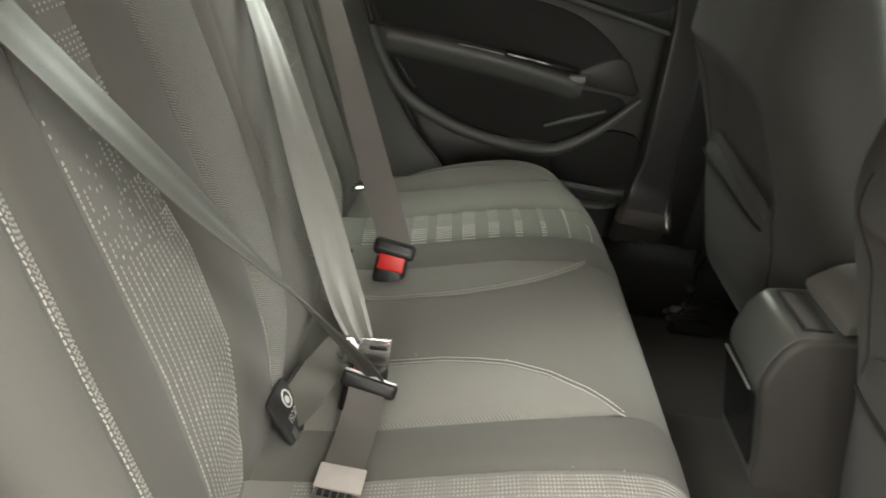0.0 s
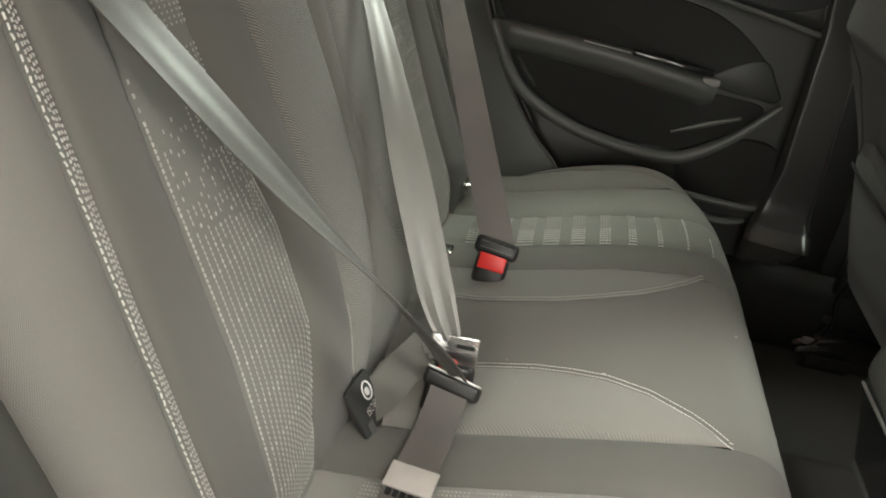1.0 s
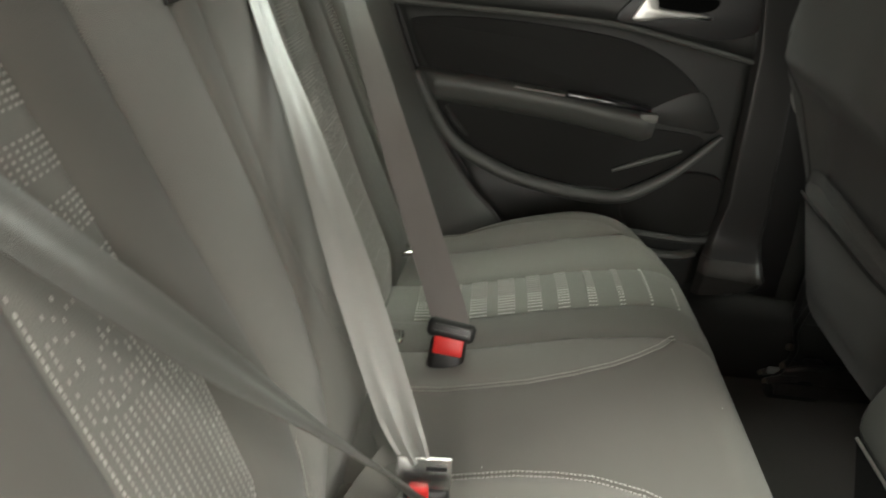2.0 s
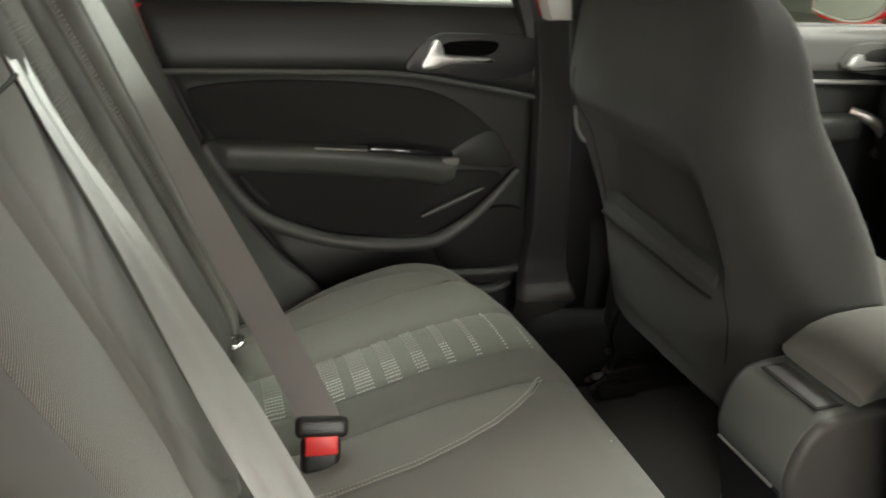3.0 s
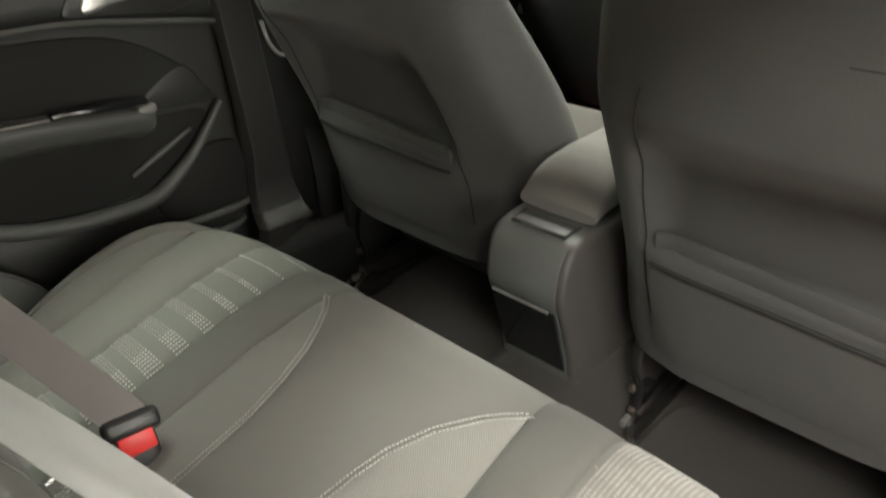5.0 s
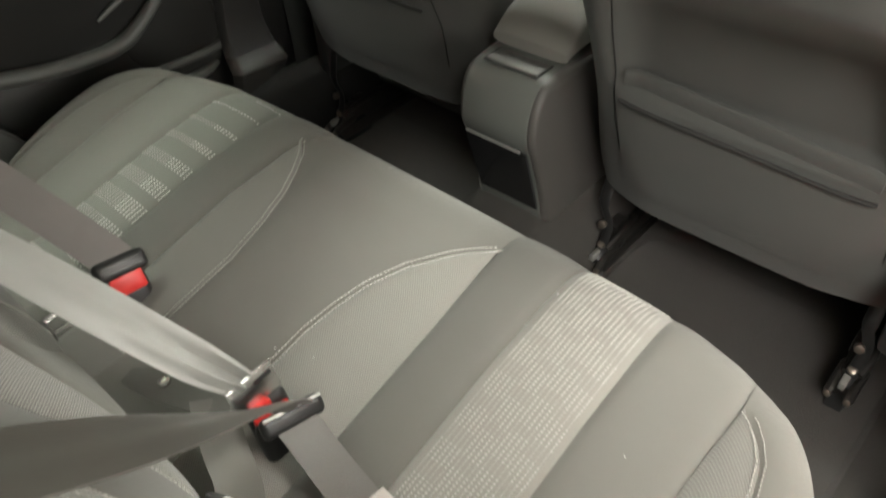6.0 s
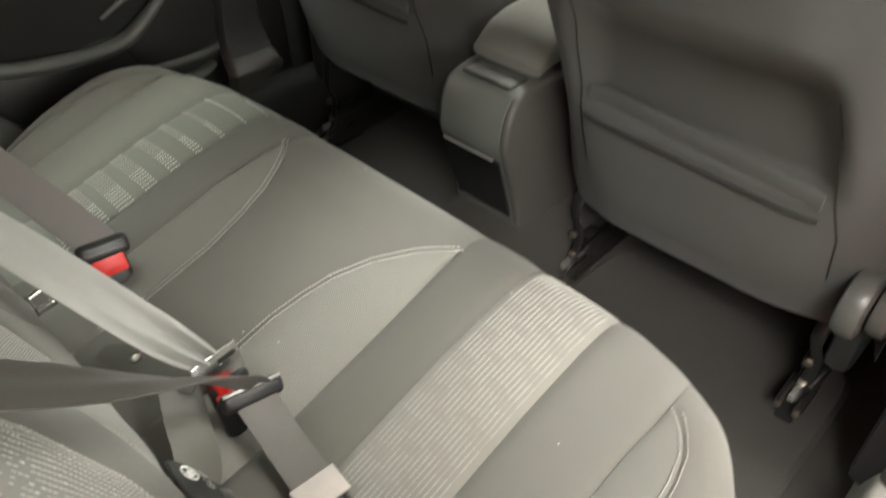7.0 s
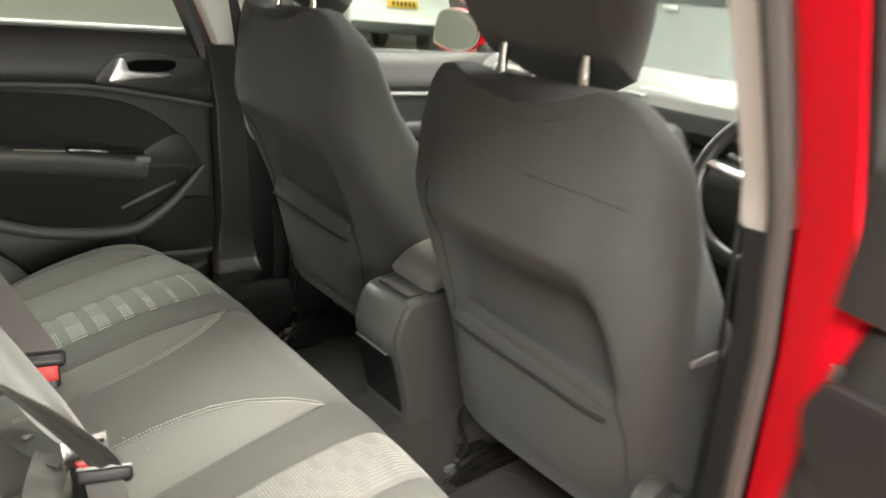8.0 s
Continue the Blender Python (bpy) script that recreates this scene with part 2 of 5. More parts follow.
def smooth(points, n=8, closed=False):
    """A Catmull-Rom curve through the points."""
    pts = [np.array(p, float) for p in points]
    m = len(pts)
    out = []
    for i in range(m if closed else m - 1):
        a, b, c, d = (pts[(i + k) % m] if closed else pts[min(max(i + k, 0), m - 1)] for k in (-1, 0, 1, 2))
        for k in range(n):
            t = k / n
            out.append(0.5 * (2 * b + (c - a) * t + (2 * a - 5 * b + 4 * c - d) * t * t + (3 * b - a - 3 * c + d) * t ** 3))
    if not closed:
        out.append(pts[-1])
    return out


def prism(outline, axes, lo, hi, bevel=0.004, segments=2):
    """A plate with the given outline in the plane of two axes ("yz"), from lo to hi along the third."""
    a, b = ("xyz".index(c) for c in axes)
    c = 3 - a - b
    bm = bmesh.new()
    ring = []
    for p in outline:
        co = [0, 0, 0]
        co[a], co[b], co[c] = p[0], p[1], lo
        ring.append(bm.verts.new(co))
    face = bm.faces.new(ring)
    made = bmesh.ops.extrude_face_region(bm, geom=[face])
    top = [e for e in made["geom"] if isinstance(e, bmesh.types.BMVert)]
    for v in top:
        v.co[c] += hi - lo
    bmesh.ops.recalc_face_normals(bm, faces=bm.faces[:])
    if bevel:
        edges = [e for e in bm.edges if e.verts[0] in top and e.verts[1] in top]
        bmesh.ops.bevel(bm, geom=edges, offset=bevel, segments=segments, affect="EDGES", profile=0.5)
    return from_bm(bm)


def tube(points, radius, sides=8, flat=1.0, up=(0, 0, 1)):
    """A rod along points; flat squeezes it along up."""
    pts = [Vector(p) for p in points]
    verts, faces = [], []
    for i, p in enumerate(pts):
        d = (pts[min(i + 1, len(pts) - 1)] - pts[max(i - 1, 0)]).normalized()
        side = d.cross(Vector(up))
        side = side.normalized() if side.length > 1e-5 else d.orthogonal().normalized()
        over = side.cross(d).normalized()
        r = radius[i] if isinstance(radius, (list, tuple)) else radius
        for k in range(sides):
            a = 2 * math.pi * k / sides
            verts.append(p + side * (math.cos(a) * r) + over * (math.sin(a) * r * flat))
    for i in range(len(pts) - 1):
        for k in range(sides):
            n = (k + 1) % sides
            faces.append([i * sides + k, i * sides + n, (i + 1) * sides + n, (i + 1) * sides + k])
    faces += [list(range(sides))[::-1], [(len(pts) - 1) * sides + k for k in range(sides)]]
    return verts, faces


def ribbon(points, normals, width, thick=0.0014, fold=None):
    """Webbing along points; normals: the way its face looks at each; fold: (i, share) depths of lengthwise waves."""
    pts = [Vector(p) for p in points]
    verts, faces = [], []
    cols = 9
    for i, p in enumerate(pts):
        d = (pts[min(i + 1, len(pts) - 1)] - pts[max(i - 1, 0)]).normalized()
        n = Vector(normals[i])
        n = (n - d * n.dot(d)).normalized()
        s = d.cross(n).normalized()
        w = width[i] if isinstance(width, (list, tuple)) else width
        wave = fold[i] if fold else 0.0
        for side in (1, -1):
            for k in range(cols):
                u = k / (cols - 1) - 0.5
                lift = math.sin(u * 11) * wave
                verts.append(p + s * (u * w) + n * (lift + side * thick / 2))
    m = 2 * cols
    for i in range(len(pts) - 1):
        for k in range(cols - 1):
            faces.append([i * m + k, i * m + k + 1, (i + 1) * m + k + 1, (i + 1) * m + k])
            faces.append([i * m + cols + k + 1, i * m + cols + k, (i + 1) * m + cols + k, (i + 1) * m + cols + k + 1])
        faces.append([i * m + cols, i * m, (i + 1) * m, (i + 1) * m + cols])
        faces.append([i * m + cols - 1, i * m + m - 1, (i + 1) * m + m - 1, (i + 1) * m + cols - 1])
    for i, rev in ((0, False), (len(pts) - 1, True)):
        ring = [i * m + k for k in range(cols)] + [i * m + cols + k for k in range(cols - 1, -1, -1)]
        faces.append(ring if rev else ring[::-1])
    return verts, faces


def dashes(marks, height=0.0008):
    """Stitches: rows of (place, along, across, length, width), each a low block with its ends let into the cloth."""
    verts, faces = [], []
    for p, d, s, length, width in marks:
        p, d, s = Vector(p), Vector(d).normalized(), Vector(s).normalized()
        n = d.cross(s)
        if n.z < 0 and n.y < 0.2:
            n = -n
        k = len(verts)
        for h, w, l in ((-0.0004, 1, 1), (height, 0.6, 0.75)):
            for a, b in ((-1, -1), (1, -1), (1, 1), (-1, 1)):
                verts.append(p + d * (a * length * l / 2) + s * (b * width * w / 2) + n * h)
        faces += [[k + 4, k + 5, k + 6, k + 7]]
        faces += [[k + i, k + (i + 1) % 4, k + 4 + (i + 1) % 4, k + 4 + i] for i in range(4)]
    return verts, faces


def interp(x, xs, ys):
    return float(np.interp(x, xs, ys))


def disc(center, axis, radius, depth, bevel=0.003, sides=28):
    bm = bmesh.new()
    bmesh.ops.create_cone(bm, cap_ends=True, segments=sides, radius1=radius, radius2=radius, depth=depth)
    if bevel:
        edges = [e for e in bm.edges if abs(e.verts[0].co.z - e.verts[1].co.z) < 1e-6]
        bmesh.ops.bevel(bm, geom=edges, offset=bevel, segments=2, affect="EDGES", profile=0.5)
    bm.transform(Matrix.Translation(center) @ Vector(axis).to_track_quat("Z", "Y").to_matrix().to_4x4())
    return from_bm(bm)


def mirror(data):
    return [(-v[0], v[1], v[2]) for v in data[0]], [f[::-1] for f in data[1]]


# ---- the hall that the car stands in ----
GROUND = -0.27
whole("floor", box((-14, -6, GROUND - 0.1), (9, 12, GROUND), 0), TILE, "worn grey-brown hall floor", "floor", kind="structure")
whole("wall_west", box((-14.2, -6, GROUND), (-14, 12, 3.9), 0), WALL, "plain light painted wall", "wall", kind="structure")
whole("wall_east", box((9, -6, GROUND), (9.2, 12, 3.9), 0), WALL, "plain light painted wall", "wall", kind="structure")
whole("wall_south", box((-14.2, -6.2, GROUND), (9.2, -6, 3.9), 0), WALL, "plain light painted wall", "wall", kind="structure")
whole("wall_north", box((-14.2, 12, GROUND), (9.2, 12.2, 3.9), 0), WALL, "plain light painted wall", "wall", kind="structure")
whole("ceiling", box((-14.2, -6.2, 3.9), (9.2, 12.2, 4.0), 0), WALL, "plain light painted ceiling", "ceiling", kind="structure")

# ---- car shell ----
REAR_Z = [0.10, 0.25, 0.42, 0.69, 0.88, 1.07, 1.20]
REAR_Y = [0.70, 0.70, 0.70, 0.665, 0.615, 0.53, 0.46]


def tunnel(x, y):
    hump = 0.175 / (1 + (abs(x) / 0.125) ** 6)
    return 0.03 + hump + 0.05 * max(0.0, (0.55 - y)) * 1.5


whole("car_floor", grid(lambda u, v: (-0.735 + 1.47 * u, 0.25 + 1.55 * v, tunnel(-0.735 + 1.47 * u, 0.25 + 1.55 * v)
                                      + 0.004 * noise.noise((9 * u, 9 * v, 0))), 90, 60),
      CARPET, "black carpeted car floor with a raised centre tunnel", "floor", kind="structure")
whole("car_underbody", box((-0.84, -0.8, -0.12), (0.84, 1.8, 0.0), 0.01), STEEL, "dark steel underbody", "car body", kind="structure")
whole("headliner", grid(lambda u, v: (-0.62 + 1.24 * u, -0.75 + 1.75 * v, 1.215 - 0.05 * abs(2 * u - 1) ** 4 - 0.06 * max(0, 0.3 - v)), 24, 12),
      HEADLINER, "pale cloth headliner", "headliner", kind="structure")

body = thing("car_body", (0, 0.3, 0.0), "bright red car body shell with pillars and roof", "car body", kind="structure")
part("roof", grid(lambda u, v: (-0.66 + 1.32 * u, -0.80 + 1.85 * v, 1.275 - 0.07 * abs(2 * u - 1) ** 3 - 0.05 * max(0, 0.3 - v)), 24, 12), RED_PAINT, body)
part("rear_panel", box((-0.80, -0.82, 0.0), (0.80, -0.76, 0.95), 0.01), PLASTIC, body)
part("rear_glass", grid(lambda u, v: (-0.66 + 1.32 * u, -0.80 + 0.06 * v, 0.95 + 0.25 * v), 4, 2), GREEN_GLASS, body).visible_shadow = False
part("firewall", box((-0.80, 1.72, 0.0), (0.80, 1.78, 0.84), 0.01), PLASTIC, body)
part("windscreen", grid(lambda u, v: (-0.70 + 1.40 * u, 1.80 - 0.80 * v, 0.86 + 0.36 * v), 4, 4), GREEN_GLASS, body).visible_shadow = False
part("parcel_side", box((-0.80, -0.76, 0.0), (-0.74, -0.12, 0.95), 0.01), PLASTIC, body)
part("parcel_side", box((0.74, -0.76, 0.0), (0.80, -0.30, 0.95), 0.01), PLASTIC, body)

part("bonnet", grid(lambda u, v: (-0.74 + 1.48 * u, 1.76 + 0.95 * v, 0.80 - 0.20 * v ** 2 - 0.05 * abs(2 * u - 1) ** 3), 16, 10), RED_PAINT, body)
part("nose", box((-0.80, 1.78, -0.10), (0.80, 2.72, 0.58), 0.06, segments=4), RED_PAINT, body)
part("tail", box((-0.80, -1.15, -0.10), (0.80, -0.82, 0.92), 0.05, segments=4), RED_PAINT, body)
for wy in (-0.72, 2.05):
    for wx in (-0.76, 0.76):
        tyre = part("wheel", disc((wx, wy, 0.045), (1, 0, 0), 0.315, 0.20, 0.03, 40), RUBBER, body, "black tyre")
        part("rim", disc((wx * 1.08, wy, 0.045), (1, 0, 0), 0.20, 0.10, 0.01, 32), SATIN_METAL, tyre, "silver wheel rim")
for side in (-1, 1):
    flip = (lambda d: d) if side < 0 else mirror
    rear_line = REAR_Y if side < 0 else [0.70, 0.705, 0.712, 0.692, 0.645, 0.540, 0.46]
    edge = [(interp(z, REAR_Z, rear_line), z) for z in np.linspace(0.10, 1.20, 14)]
    cut = 0.835 if side > 0 else 0.872
    low = [(interp(z, REAR_Z, rear_line), z) for z in np.linspace(0.10, cut, 10)]
    high = [(interp(z, REAR_Z, rear_line), z) for z in np.linspace(cut, 1.21, 8)]
    front = lambda z: 0.84 - 0.18 * max(0.0, z - 0.4)
    if side > 0:
        shift = 0.030
        flip = lambda d, k=shift: ([(-v[0] + k, v[1], v[2]) for v in d[0]], [f[::-1] for f in d[1]])
    if side > 0:
        part("pillar_trim", flip(prism(low + [(front(z), z) for _, z in low[::-1]], "yz", -0.712, -0.675, 0.012)), PILLAR_BLACK, body,
             "dark lower pillar trim")
    else:
        def pillar_sheet(u, v):
            """Trim face from the belt line down to a foot that flares over the sill and rolls under."""
            z = 0.868 + (0.287 - 0.868) * min(1.0, v / 0.85)
            under = max(0.0, (v - 0.85) / 0.15)
            flare = max(0.0, (0.40 - z) / 0.113) ** 3.6
            ya = interp(z, [0.28, 0.33, 0.43, 0.73, 0.87], [0.596, 0.618, 0.634, 0.622, 0.600])
            yb = interp(z, [0.28, 0.40, 0.71, 0.87], [0.745, 0.740, 0.714, 0.690])
            x = -0.706 + 0.058 * flare - 0.05 * max(0.0, (u - 0.84) / 0.16) ** 2 * (1 - 0.6 * flare) - 0.02 * max(0.0, (0.10 - u) / 0.10) ** 2 - 0.014 * under
            z -= under * (0.050 * (1 - u) ** 0.7 + 0.010) + 0.012 * flare * u
            return (x, ya + (yb - ya) * u, z)

        part("pillar_trim", grid(lambda u, v: pillar_sheet(u, 0.815 * v), 24, 56), PILLAR_SATIN, body, "dark satin pillar trim")
        # lighter than the trim above: the foot's highlight is put into its colour
        part("pillar_foot", grid(lambda u, v: pillar_sheet(u, 0.815 + 0.185 * v), 24, 24), PILLAR_FOOT, body, "satin pillar foot flaring on to the sill, lighter for its highlight")
    part("pillar_trim", flip(prism([(y + 0.004, z) for y, z in high] + [(front(z) - 0.01, z) for _, z in high[::-1]], "yz", -0.712, -0.668, 0.012)),
         PALE_TRIM, body, "pale upper pillar trim")
    part("pillar", flip(prism([(y - 0.005, z) for y, z in edge] + [(front(z) + 0.02, z) for _, z in edge[::-1]], "yz", -0.800, -0.738 if side > 0 else -0.785, 0.012)),
         RED_PAINT, body, "red painted pillar")
    if side < 0:
        # added core, black in place of the shaded void behind the pillar trim
        part("pillar_core", prism([(0.672, 0.03), (0.672, 0.40), (0.655, 0.72), (0.62, 0.866), (0.79, 0.866), (0.84, 0.40), (0.84, 0.03)], "yz", -0.782, -0.742, 0.01), PILLAR_BLACK, body, "added black core for the shaded void behind the trim")
    # far tube is thick and black, painting the shade of the door gap
    part("seal", flip(tube(smooth([(-0.724 if side > 0 else -0.738, y - (0.006 if side > 0 else 0.014), z) for y, z in edge], 3), 0.013 if side > 0 else 0.024, 8, up=(1, 0, 0))),
         RUBBER if side > 0 else PILLAR_BLACK, body, "rubber door seal")
    flip = (lambda d: d) if side < 0 else mirror
    if side > 0:
        part("pillar_cover", prism([(0.665, 0.84), (0.64, 0.90), (0.582, 1.0), (0.535, 1.08), (0.46, 1.21)] + [(front(z) + 0.06, z) for z in (1.21, 1.08, 0.95, 0.84)], "yz", 0.826, 0.842, 0.004),
             GLOSS_BLACK, body, "gloss black outer pillar cover")
    panel_edge = [(-0.125, 0.90), (-0.098, 0.795), (-0.047, 0.66), (0.022, 0.513), (0.096, 0.406), (0.166, 0.33), (0.236, 0.24), (0.238, 0.02)]
    part("quarter_panel", flip(prism([(-0.82, 0.02), (-0.82, 0.90)] + panel_edge, "yz", -0.845, -0.780, 0.012)), RED_PAINT, body, "red rear quarter panel")
    # front roof post
    part("roof_post", flip(prism([(1.90, 0.84), (1.80, 0.84), (1.06, 1.20), (1.10, 1.25)], "yz", -0.76, -0.68, 0.01)), PALE_TRIM, body)
    part("roof_rail", flip(box((-0.70, -0.80, 1.17), (-0.60, 1.04, 1.255), 0.02)), RED_PAINT, body)
    part("rear_post", flip(prism([(-0.80, 0.90), (-0.32, 0.90), (-0.40, 1.21), (-0.80, 1.21)], "yz", -0.76, -0.66, 0.01)), PLASTIC_SOFT, body)
    # sill with its scuff plate
    part("rocker", flip(box((-0.845, -0.40, -0.12), (-0.70, 1.70, 0.02) if side > 0 else (-0.70, 1.70, 0.20), 0.02)), RED_PAINT, body, "red painted door sill")
    high = smooth([(-0.84, 0.20), (-0.82, 0.25), (-0.72, 0.268), (-0.64, 0.262), (-0.615, 0.24), (-0.61, 0.03), (-0.84, 0.03)], 4, True)
    flat = smooth([(-0.80, 0.15), (-0.79, 0.19), (-0.72, 0.205), (-0.685, 0.195), (-0.668, 0.16), (-0.66, 0.03), (-0.80, 0.03)], 4, True)
    deep = smooth([(-0.85, 0.04), (-0.84, 0.115), (-0.82, 0.135), (-0.76, 0.145), (-0.735, 0.13), (-0.728, 0.02), (-0.85, 0.02)], 4, True)
    if side > 0:
        part("arch_cover", flip(prism(high, "xz", -0.05, 0.455, 0.015)), PLASTIC_PALE, body, "light grey cover beside the bench")
    # pale near trim, black far trim: light and shade are in the colour
    part("sill_trim", flip(prism(deep if side > 0 else flat, "xz", 0.456 if side > 0 else 0.12, 1.50, 0.01)), PLASTIC_PALE if side > 0 else DOOR_CLOTH, body, "sill trim, toned for how its side is lit")
    if side < 0:
        part("door_foot", tube(smooth([(-0.735, 0.44, 0.300), (-0.722, 0.50, 0.292), (-0.722, 0.56, 0.290), (-0.735, 0.60, 0.297)], 4), 0.016, 10, 0.6), PLASTIC_GREY, body, "grey lower moulding")
    # wheel-arch side trim between backrest and door opening
    rim = smooth([(-0.14, 0.93), (-0.122, 0.886), (-0.094, 0.795), (-0.043, 0.66), (0.026, 0.513), (0.10, 0.406), (0.17, 0.33), (0.22, 0.20)], 4)

    def side_sheet(u, v, rim=rim):
        y, z = rim[min(len(rim) - 1, int(round(v * (len(rim) - 1))))]
        yi = -0.045 - (z - 0.34) * 0.364
        bulge = 0.018 * math.sin(math.pi * u)
        return (-0.575 - 0.135 * u, yi + (y - yi) * u ** 1.3 + bulge, z)

    part("side_trim", flip(grid(side_sheet, 10, len(rim) - 1)), PLASTIC_GREY, body, "dark grey trim beside the rear backrest")
    if side < 0:
        # added black filler tube and lower jamb: the gap's shade as colour
        part("seal", tube([(-0.764, y + 0.006, z) for y, z in rim[8:]], 0.018, 8, up=(1, 0, 0)), PILLAR_BLACK, body, "black filler tube for the shade in the door gap")
        part("jamb", flip(grid(lambda u, v, rim=rim: (-0.757, rim[4 + int(round(v * 5))][0] - 0.05 + 0.09 * u, rim[4 + int(round(v * 5))][1]), 2, 5)),
         RED_PAINT, body, "red painted door jamb")
        part("jamb", flip(grid(lambda u, v, rim=rim: (-0.757, rim[9 + int(round(v * (len(rim) - 10)))][0] - 0.05 + 0.11 * u, rim[9 + int(round(v * (len(rim) - 10)))][1]), 2, len(rim) - 10)), PILLAR_BLACK, body, "lower jamb, black for the shade in the gap")
    part("aperture", flip(tube([(-0.742, y - 0.012, z) for y, z in (rim if side > 0 else rim[4:10])], 0.014, 8, up=(1, 0, 0))), RED_PAINT, body, "red edge of the door opening")
    part("seal", flip(tube([(-0.722, y - 0.004, z) for y, z in rim], 0.009, 8, up=(1, 0, 0))), RUBBER, body, "black rubber door seal")


# ---- rear bench ----
Y0, YF = -0.03, 0.525


def front_line(x):
    return sum(interp(abs(x) + k * 0.009, [0, 0.25, 0.45, 0.52, 0.60, 0.655, 0.68, 0.72], [0.525, 0.525, 0.515, 0.495, 0.445, 0.37, 0.29, 0.13]) for k in (-2, -1, 0, 1, 2)) / 5


def side_line(y):
    return interp(y, [-0.03, 0.10, 0.20, 0.25, 0.30, 0.53], [0.585, 0.61, 0.66, 0.677, 0.68, 0.68])


def roll(d, r):
    d = max(0.0, min(d, r))
    return r * (1 - math.sqrt(max(0.0, 1 - ((r - d) / r) ** 2)))


def seat_z(x, y):
    z = interp(y, [-0.05, 0.0, 0.10, 0.20, 0.30, 0.40, 0.46, 0.53], [0.312, 0.316, 0.329, 0.356, 0.382, 0.399, 0.402, 0.400])
    z += (0.037 if x < 0 else 0.026) * math.exp(-((abs(x) - 0.600) / 0.07) ** 2) * (1 - 0.5 * max(0, y / 0.5))
    return z - roll(front_line(x) - y, 0.085) - 0.7 * roll(side_line(y) - abs(x), 0.06)


LINE = lambda y: interp(y, [-0.03, 0.14, 0.30, 0.434, 0.53], [0.212, 0.211, 0.210, 0.199, 0.192])
ARC_R = lambda y: min(interp(y, [-0.03, 0.05, 0.134, 0.203, 0.25, 0.29, 0.346, 0.391, 0.415, 0.434, 0.53],
                             [0.078, 0.074, 0.073, 0.075, 0.083, 0.094, 0.119, 0.154, 0.177, 0.199, 0.20]), LINE(y))
ARC_L = lambda y: min(interp(y, [-0.03, 0.10, 0.219, 0.29, 0.34, 0.38, 0.41, 0.434, 0.53],
                             [0.112, 0.108, 0.106, 0.116, 0.132, 0.153, 0.173, 0.199, 0.20]), LINE(y))
S_IN = lambda y: interp(y, [-0.03, 0.12, 0.53], [0.302, 0.300, 0.296])
S_OUT = lambda y: interp(y, [-0.03, 0.12, 0.47, 0.53], [0.426, 0.426, 0.424, 0.418])
C_IN = lambda y: interp(y, [-0.03, 0.21, 0.27, 0.326, 0.401, 0.53], [0.53, 0.535, 0.539, 0.540, 0.545, 0.53])
C_OUT = lambda y: max(C_IN(y), interp(y, [-0.03, 0.10, 0.20, 0.266, 0.283, 0.322, 0.353, 0.373, 0.39, 0.401, 0.53], [0.56, 0.587, 0.601, 0.603, 0.599, 0.594, 0.586, 0.574, 0.560, 0.545, 0.52]))
OUT = lambda y: side_line(y)


def puff(u, height, dip=0.0035):
    return height * (1 - abs(2 * u - 1) ** 2.6) - dip * (abs(2 * u - 1) ** 14)


def cushion_at(a, b, side, height, dip=0.0035):
    def at(u, v):
        yv = Y0 + v * (YF - Y0)
        for _ in range(5):
            x = side * (a(yv) + u * (b(yv) - a(yv)))
            yv = Y0 + v * (front_line(x) - Y0)
        y = yv
        grow = min(1.0, abs(b(yv) - a(yv)) / 0.03)
        fade = min(1.0, max(0.0, front_line(x) - y) / 0.07)
        return (x, y, seat_z(x, y) + puff(u, height * grow, dip * grow) * fade)
    return at


bench = thing("rear_bench", (0, 0.2, 0.05), "dark grey cloth rear bench with mesh and patterned inserts", "car seat")
centre = cushion_at(lambda y: -ARC_L(y), ARC_R, 1, 0.005)
cushion = part("cushion", grid(centre, 36, 70), CLOTH, bench, "plain charcoal cloth cushion")
skirt_x = [0.677 * math.sin(math.pi / 2 * k / 40) for k in range(-40, 41)]


def skirt(u, v):
    if 0.1 < u < 0.9:
        x = skirt_x[int(round((u - 0.1) / 0.8 * 80))]
        y = front_line(x)
    else:
        w = u / 0.1 if u < 0.5 else (1 - u) / 0.1
        y = Y0 + w * (front_line(0.677) - Y0)
        x = math.copysign(side_line(y), u - 0.5)
    z = seat_z(x, y)
    return (x * (1 - 0.012 * v), y - 0.06 * v * (1 if 0.1 < u < 0.9 else 0) + 0.006 * math.sin(math.pi * v), z + (0.06 - z) * v)


